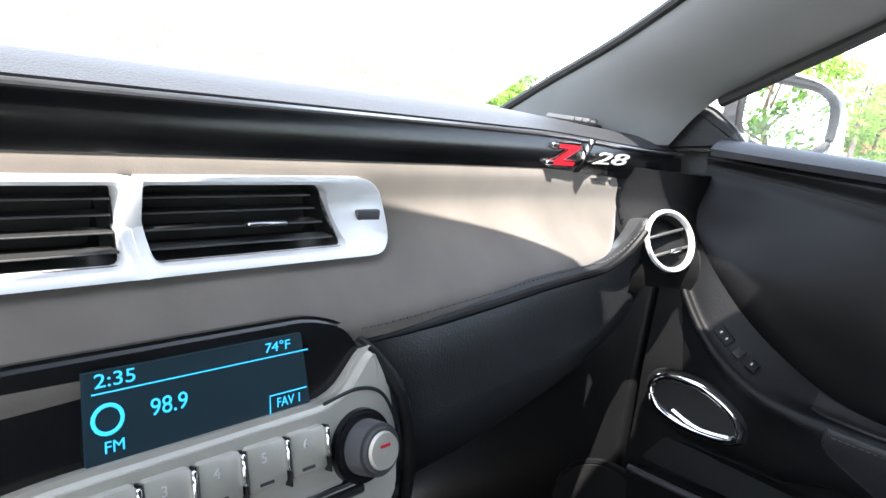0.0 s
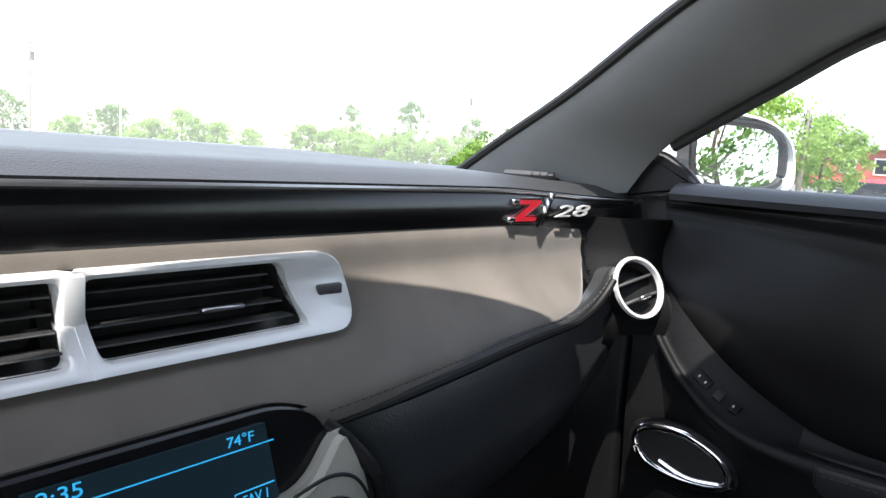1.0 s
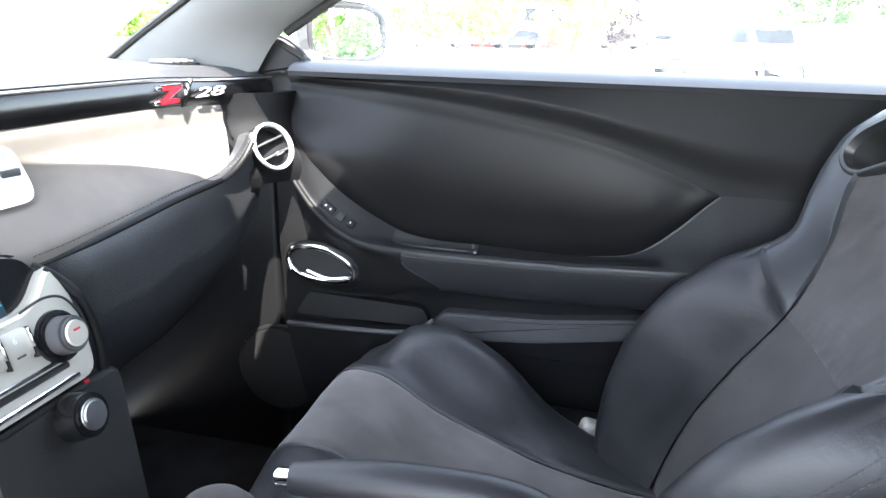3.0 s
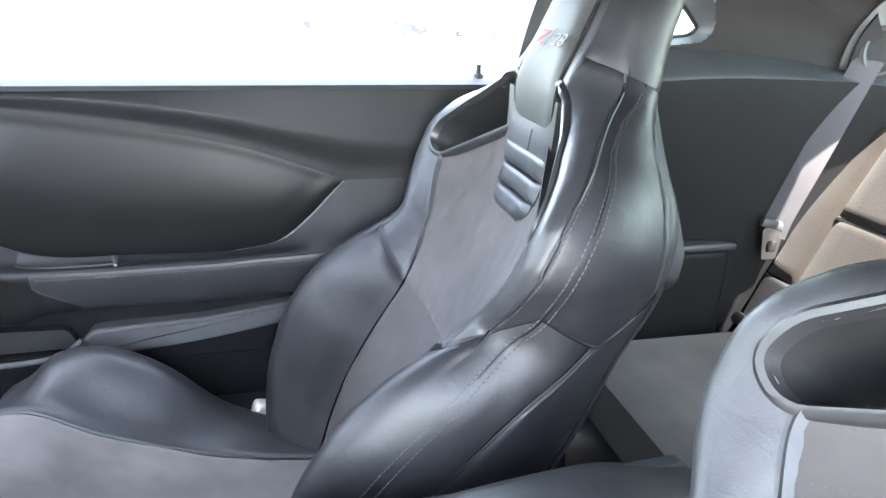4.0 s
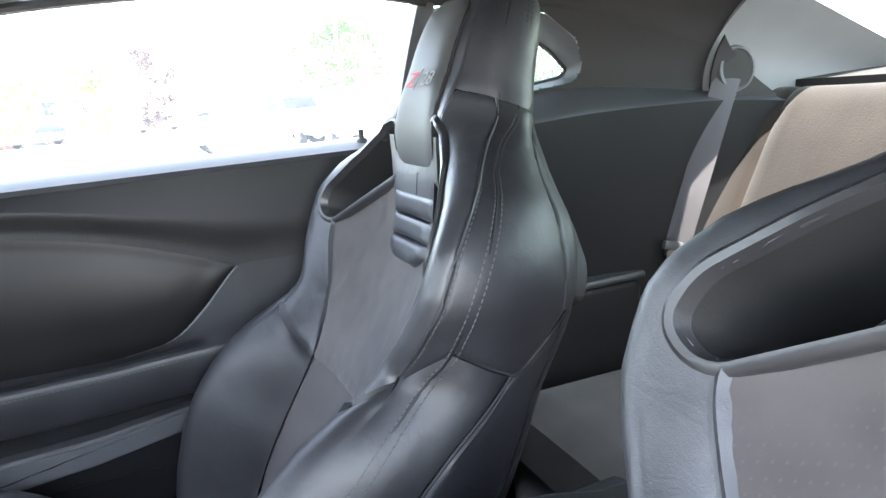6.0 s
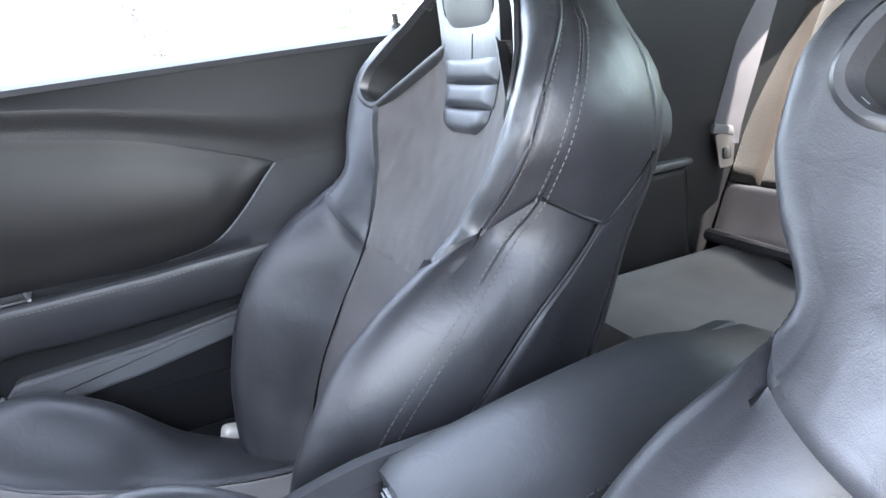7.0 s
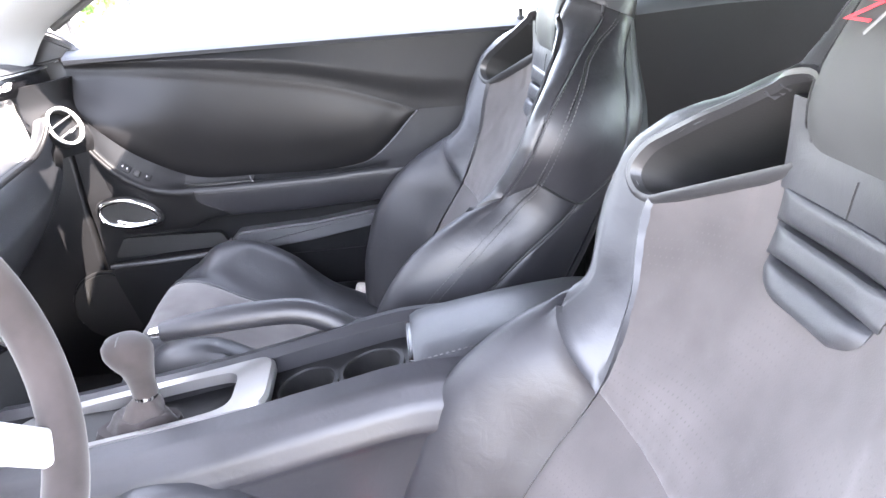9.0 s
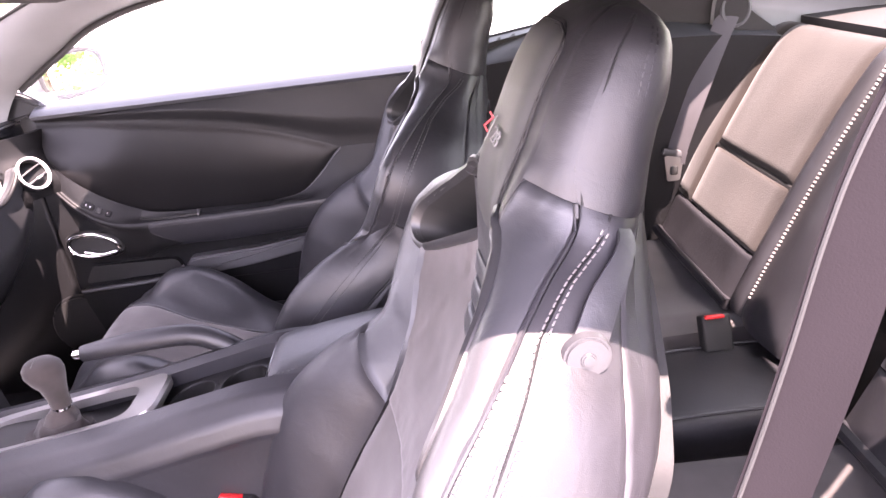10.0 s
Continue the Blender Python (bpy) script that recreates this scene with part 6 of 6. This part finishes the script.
BARK = material("grey brown bark", (0.16, 0.12, 0.09), 0.95, grain=1.0, grain_size=30, mottle=0.4, mottle_size=4)
LEAF = leafy("fresh green leaves", (0.25, 0.36, 0.10))
LEAF_DARK = leafy("deep green leaves", (0.14, 0.23, 0.075))
LEAF_PLUM = leafy("plum leaves", (0.055, 0.034, 0.036))
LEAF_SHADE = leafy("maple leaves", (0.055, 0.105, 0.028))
POLE_WOOD = material("weathered pole wood", (0.25, 0.21, 0.18), 0.9, grain=0.8, grain_size=20, mottle=0.2)
BRICK = material("red brick wall", (0.33, 0.10, 0.07), 0.85, grain=0.6, grain_size=15, mottle=0.25, mottle_size=3)
ROOFING = material("grey roof shingles", (0.2, 0.2, 0.21), 0.9, grain=0.5, grain_size=15)
WINDOW_DARK = material("dark window glass", (0.02, 0.025, 0.03), 0.08, mottle=0.2)
CAR_DARK = material("dark car paint", (0.02, 0.022, 0.028), 0.25, coat=0.7)
CAR_SILVER = material("silver car paint", (0.4, 0.41, 0.42), 0.3, metal=0.6, coat=0.6)
CAR_RED = material("red car paint", (0.35, 0.03, 0.03), 0.3, coat=0.6)
TYRE = material("tyre rubber", (0.02, 0.02, 0.02), 0.85)
AWNING = material("red awning cloth", (0.5, 0.05, 0.07), 0.8)

ground = part("ground", grid(lambda u, v: (-400 + 800 * u, -400 + 800 * v, 0.0), 40, 40), ASPHALT, smooth=False)
tagged(ground, "pale sunlit concrete parking lot", "ground", kind="structure")
verge = part("lawn", grid(lambda u, v: (16 + 60 * u, 26 + 90 * v - 20 * u, 0.03), 8, 8, 0.02), GRASS, smooth=False)
tagged(verge, "green lawn beyond the parking lot", "lawn", kind="structure")


def tree(name, at, height, spread, mat, label, trunk=0.3, seed=1, cone=False, low=0.25):
    rng = random.Random(seed)
    t = thing(name, label, "tree", at, "trees")
    pts = [(0.02 * height * math.sin(k), 0.015 * height * math.cos(2 * k), height * 0.85 * k / 8) for k in range(9)]
    bm = tube(pts, [trunk * (1 - 0.85 * k / 8) * 0.5 for k in range(9)], 8)
    for k in range(12):
        h = height * (low + 0.06 * k * (0.85 - low) / 0.6)
        a = k * 2.4
        r = spread * (0.7 if not cone else 0.6 * (1 - h / height))
        tube([(0, 0, h), (r * 0.5 * math.cos(a), r * 0.5 * math.sin(a), h + 0.08 * height), (r * math.cos(a), r * math.sin(a), h + 0.13 * height)], [trunk * 0.16, trunk * 0.1, trunk * 0.04], 5, into=bm)
    part("trunk", bm, BARK, t)
    verts, faces = [], []
    clumps = 84
    for k in range(clumps):
        z = low + (1 - low) * rng.random()
        prof = (1 - z) * 1.15 + 0.05 if cone else math.sin(math.pi * min(max((z - low) / (1 - low) * 0.86 + 0.12, 0), 1)) ** 0.7
        a, rr = rng.uniform(0, 6.283), spread * prof * math.sqrt(rng.random())
        c = Vector((rr * math.cos(a), rr * math.sin(a), z * height))
        cs = spread * rng.uniform(0.08, 0.26) * (0.7 if cone else 1)
        for _ in range(72):
            d = Vector((rng.gauss(0, 1), rng.gauss(0, 1), rng.gauss(0, 0.8))).normalized() * cs * rng.uniform(0.5, 1.15)
            n = Vector((rng.gauss(0, 1), rng.gauss(0, 1), rng.gauss(0.6, 1))).normalized()
            u = n.orthogonal().normalized()
            w = n.cross(u)
            s = rng.uniform(0.08, 0.17) * (spread / 3.5) ** 0.5
            p = c + d
            i = len(verts)
            verts += [p - u * s, p + w * s * 0.6, p + u * s, p - w * s * 0.6]
            faces.append((i, i + 1, i + 2, i + 3))
    me = bpy.data.meshes.new("crown")
    me.from_pydata([tuple(v) for v in verts], [], faces)
    me.materials.append(mat)
    cr = new("crown", me)
    cr.parent = t
    return t


def polar(bearing, dist):
    """Ground place by bearing from straight ahead, clockwise."""
    b = radians(bearing)
    return (dist * math.sin(b), dist * math.cos(b), 0)


PLACES = [
    # name, bearing, distance, height, spread, leaves, cone, low, label
    ("tree", 43.0, 82, 6.4, 2.3, 1, False, 0.1, "upright leafy green tree"),
    ("tree", 47.8, 78, 6.9, 2.4, 1, False, 0.1, "upright leafy green tree"),
    ("tree", 52.9, 80, 5.6, 2.9, 1, False, 0.15, "rounded green tree across the lot"),
    ("tree", 56.0, 84, 5.2, 2.6, 1, False, 0.12, "rounded green tree across the lot"),
    ("shrub", 39.5, 70, 3.3, 2.6, 0, False, 0.03, "loose light green shrub"),
    ("shrub", 45.5, 68, 2.9, 2.2, 0, False, 0.03, "loose light green shrub"),
    ("shrub", 50.2, 70, 3.0, 2.4, 0, False, 0.03, "loose light green shrub"),
    ("tree", 25.2, 85, 4.2, 3.0, 1, False, 0.1, "broad green tree across the lot"),
    ("tree", 30.0, 75, 3.9, 3.0, 0, False, 0.06, "light green spreading tree"),
    ("shrub", 22.6, 78, 2.7, 2.2, 0, False, 0.03, "loose light green shrub"),
    ("tree", 18.4, 82, 4.6, 2.4, 1, False, 0.1, "leafy green tree across the lot"),
    ("tree", 35.0, 90, 2.9, 2.2, 0, False, 0.05, "low light green tree"),
    ("tree", 73.5, 40, 5.6, 4.0, 0, False, 0.14, "spreading bright green tree"),
    ("tree", 79.0, 44, 4.6, 2.6, 0, False, 0.2, "bright green tree beside the building"),
    ("tree", 69.0, 48, 4.8, 3.0, 1, False, 0.12, "leafy green tree across the lot"),
    ("tree", 86.2, 42, 5.2, 2.7, 0, False, 0.16, "bright green tree before the brick building"),
    ("plum_tree", 89.2, 50, 5.8, 2.3, 2, False, 0.16, "plum-leaved ornamental tree in the lot"),
    ("tree", 104.3, 40, 5.4, 3.1, 3, False, 0.18, "large bright green maple tree"),
    ("tree", 112.0, 44, 5.6, 3.0, 3, False, 0.18, "bright green tree across the lot"),
    ("tree", 120.0, 42, 5.4, 3.2, 3, False, 0.18, "leafy green tree across the lot"),
    ("tree", 140.0, 38, 11.0, 4.9, 1, False, 0.12, "dark green tree behind the car"),
    ("tree", 151.0, 30, 9.3, 3.8, 1, False, 0.06, "dark green tree behind the car"),
    ("conifer", 156.0, 26, 9.5, 2.8, 1, True, 0.04, "dark green conifer behind the car"),
    ("tree", 161.5, 30, 9.9, 4.1, 1, False, 0.06, "dark green tree behind the car"),
    ("tree", 168.0, 34, 11.6, 4.3, 1, False, 0.08, "dark green tree behind the car"),
    ("tree", 177.0, 36, 11.0, 4.3, 0, False, 0.12, "green tree behind the car"),
    ("shrub", 27.6, 72, 2.6, 2.6, 0, False, 0.03, "loose light green shrub"),
    ("shrub", 32.6, 74, 2.9, 2.6, 0, False, 0.03, "loose light green shrub"),
    ("shrub", 41.8, 70, 3.2, 2.8, 0, False, 0.03, "loose light green shrub"),
    ("shrub", 43.9, 72, 3.0, 2.8, 0, False, 0.03, "loose light green shrub"),
    ("shrub", 47.6, 70, 3.1, 2.8, 0, False, 0.03, "loose light green shrub"),
    ("shrub", 52.4, 72, 3.2, 2.8, 0, False, 0.03, "loose light green shrub"),
    ("shrub", 60.0, 66, 3.4, 3.2, 0, False, 0.03, "loose light green shrub"),
    ("shrub", 64.5, 60, 3.4, 3.2, 0, False, 0.03, "loose light green shrub"),
]
for k, (nm, b, d, h, sp, lf, cone, low, lab) in enumerate(PLACES):
    tree(nm, polar(b, d), h, sp, (LEAF, LEAF_DARK, LEAF_PLUM, LEAF_SHADE)[lf], lab, 0.22 + 0.02 * h, 11 + k, cone, low)


def utility_pole(b, d, h, arm=True, mat=POLE_WOOD):
    p = thing("utility_pole" if arm else "lamp_post", "tall weathered wooden utility pole with a cross arm" if arm else "slender pale lamp post", "pole", polar(b, d), "poles")
    part("post", cyl((0, 0, 0), (0, 0, h), 0.16 if arm else 0.09, 0.11 if arm else 0.06, 12), mat, p)
    if arm:
        part("cross_arm", box(0, 0, h - 0.5, 2.0, 0.12, 0.12), mat, p)
        for x in (-0.85, -0.4, 0.4, 0.85):
            part("insulator", cyl((x, 0, h - 0.44), (x, 0, h - 0.26), 0.05, 0.03, 8), GREY_PLASTIC, p)
        part("transformer", cyl((0.28, 0, h * 0.78), (0.28, 0, h * 0.87), 0.18, n=14), GREY_PLASTIC, p)
    else:
        part("lamp_head", box(0.3, 0, h, 0.7, 0.25, 0.12, 0.03), mat, p)


utility_pole(20.0, 80, 9.9)
utility_pole(52.4, 76, 8.9)
utility_pole(25.7, 60, 3.3, False, SILVER)
utility_pole(77.6, 42, 5.0)
utility_pole(104.2, 36, 6.5, False, SILVER)
wires = thing("overhead_wires", "thin dark overhead wires between the poles", "wires")
A, B = Vector(polar(20.0, 80)), Vector(polar(52.4, 76))
for dz in (9.3, 6.6):
    part("wire", tube([A.lerp(B, t / 20) + Vector((0, 0, dz - (dz - 8.3 if dz > 8 else dz - 6.0) * t / 20 - 2.2 * (t / 20) * (1 - t / 20))) for t in range(21)], 0.02, 5), DARK, wires)


def brick_building():
    bld = thing("brick_building", "red brick shop building with white-framed windows and red awning", "building", polar(81.5, 62))
    bld.rotation_euler = (0, 0, radians(-78))
    part("wall", box(0, 0, 1.9, 9, 7, 3.8), BRICK, bld)
    part("roof", loft([[(-4.8, -3.9, 3.8), (4.8, -3.9, 3.8), (4.8, 3.9, 3.8), (-4.8, 3.9, 3.8)], [(-3.6, -0.4, 5.4), (3.6, -0.4, 5.4), (3.6, 0.4, 5.4), (-3.6, 0.4, 5.4)]]), ROOFING, bld)
    for x in (-3.2, -1.1, 1.1, 3.2):
        w = part("window", box(x, -3.52, 2.6, 1.1, 0.08, 1.2), WHITE_PAINT, bld)
        part("pane", box(x, -3.575, 2.6, 0.9, 0.03, 1.0), WINDOW_DARK, w)
    part("awning", loft([[(-4.2, -3.5, 1.7), (4.2, -3.5, 1.7), (4.2, -3.5, 1.6), (-4.2, -3.5, 1.6)], [(-4.2, -4.5, 1.25), (4.2, -4.5, 1.25), (4.2, -4.5, 1.15), (-4.2, -4.5, 1.15)]]), AWNING, bld)
    part("door", box(0, -3.53, 0.65, 1.0, 0.08, 1.3), WINDOW_DARK, bld)


brick_building()


def parked_car(name, b, d, turn, mat, label):
    c = thing(name, label, "car", polar(b, d), "parked cars")
    c.rotation_euler = (0, 0, radians(turn))
    prof = [(-2.2, 0.35), (-2.2, 0.75), (-1.95, 0.92), (-1.55, 0.97), (-0.95, 1.40), (0.35, 1.44), (1.05, 0.98), (1.9, 0.86), (2.2, 0.68), (2.2, 0.32)]
    body = prism(rounded(prof, 0.12, 3), "x", -0.86, 0.86, 0.07)
    part("body", body, mat, c)
    for s in (1, -1):
        part("side_window", prism([(-1.35, 1.0), (-0.92, 1.33), (0.30, 1.36), (0.80, 1.0)], "x", s * 0.85, s * 0.868), WINDOW_DARK, c)
    part("windscreen", prism([(0.36, 1.40), (1.02, 1.0), (1.06, 1.02), (0.40, 1.43)], "x", -0.7, 0.7), WINDOW_DARK, c)
    part("rear_screen", prism([(-1.0, 1.385), (-1.5, 1.0), (-1.54, 1.02), (-1.03, 1.41)], "x", -0.7, 0.7), WINDOW_DARK, c)
    for y in (-1.35, 1.35):
        for s in (1, -1):
            w = part("wheel", cyl((s * 0.70, y, 0.32), (s * 0.88, y, 0.32), 0.32, n=24, bevel=0.03), TYRE, c)
            part("rim", cyl((s * 0.86, y, 0.32), (s * 0.89, y, 0.32), 0.20, 0.18, 16), SILVER, w)
    for s in (1, -1):
        part("headlight", box(s * 0.62, 2.12, 0.70, 0.34, 0.16, 0.14, 0.04), SILVER, c)
        part("tail_light", box(s * 0.66, -2.14, 0.78, 0.30, 0.14, 0.12, 0.03), RED, c)


parked_car("parked_car", 104.2, 17.5, 95, WHITE_PAINT, "white sedan parked in the lot")
parked_car("parked_car", 97.5, 20.0, 5, WHITE_PAINT, "white sedan parked side-on in the lot")
parked_car("parked_car", 79.4, 56.0, 10, CAR_SILVER, "silver sedan parked in the lot")
parked_car("parked_car", 81.9, 55.0, 30, CAR_DARK, "dark sedan parked by the brick building")
for b, dd, mt, lb in ((84.5, 60, CAR_SILVER, "silver car far across the lot"), (90.0, 66, CAR_DARK, "dark car far across the lot"), (92.6, 68, CAR_SILVER, "silver car far across the lot"),
                      (94.6, 66, CAR_RED, "red car far across the lot"), (97.6, 70, CAR_DARK, "dark car far across the lot"), (100.6, 66, CAR_SILVER, "silver car far across the lot"), (75.5, 52, CAR_SILVER, "silver car beside the trees")):
    parked_car("parked_car", b, dd, 20, mt, lb)
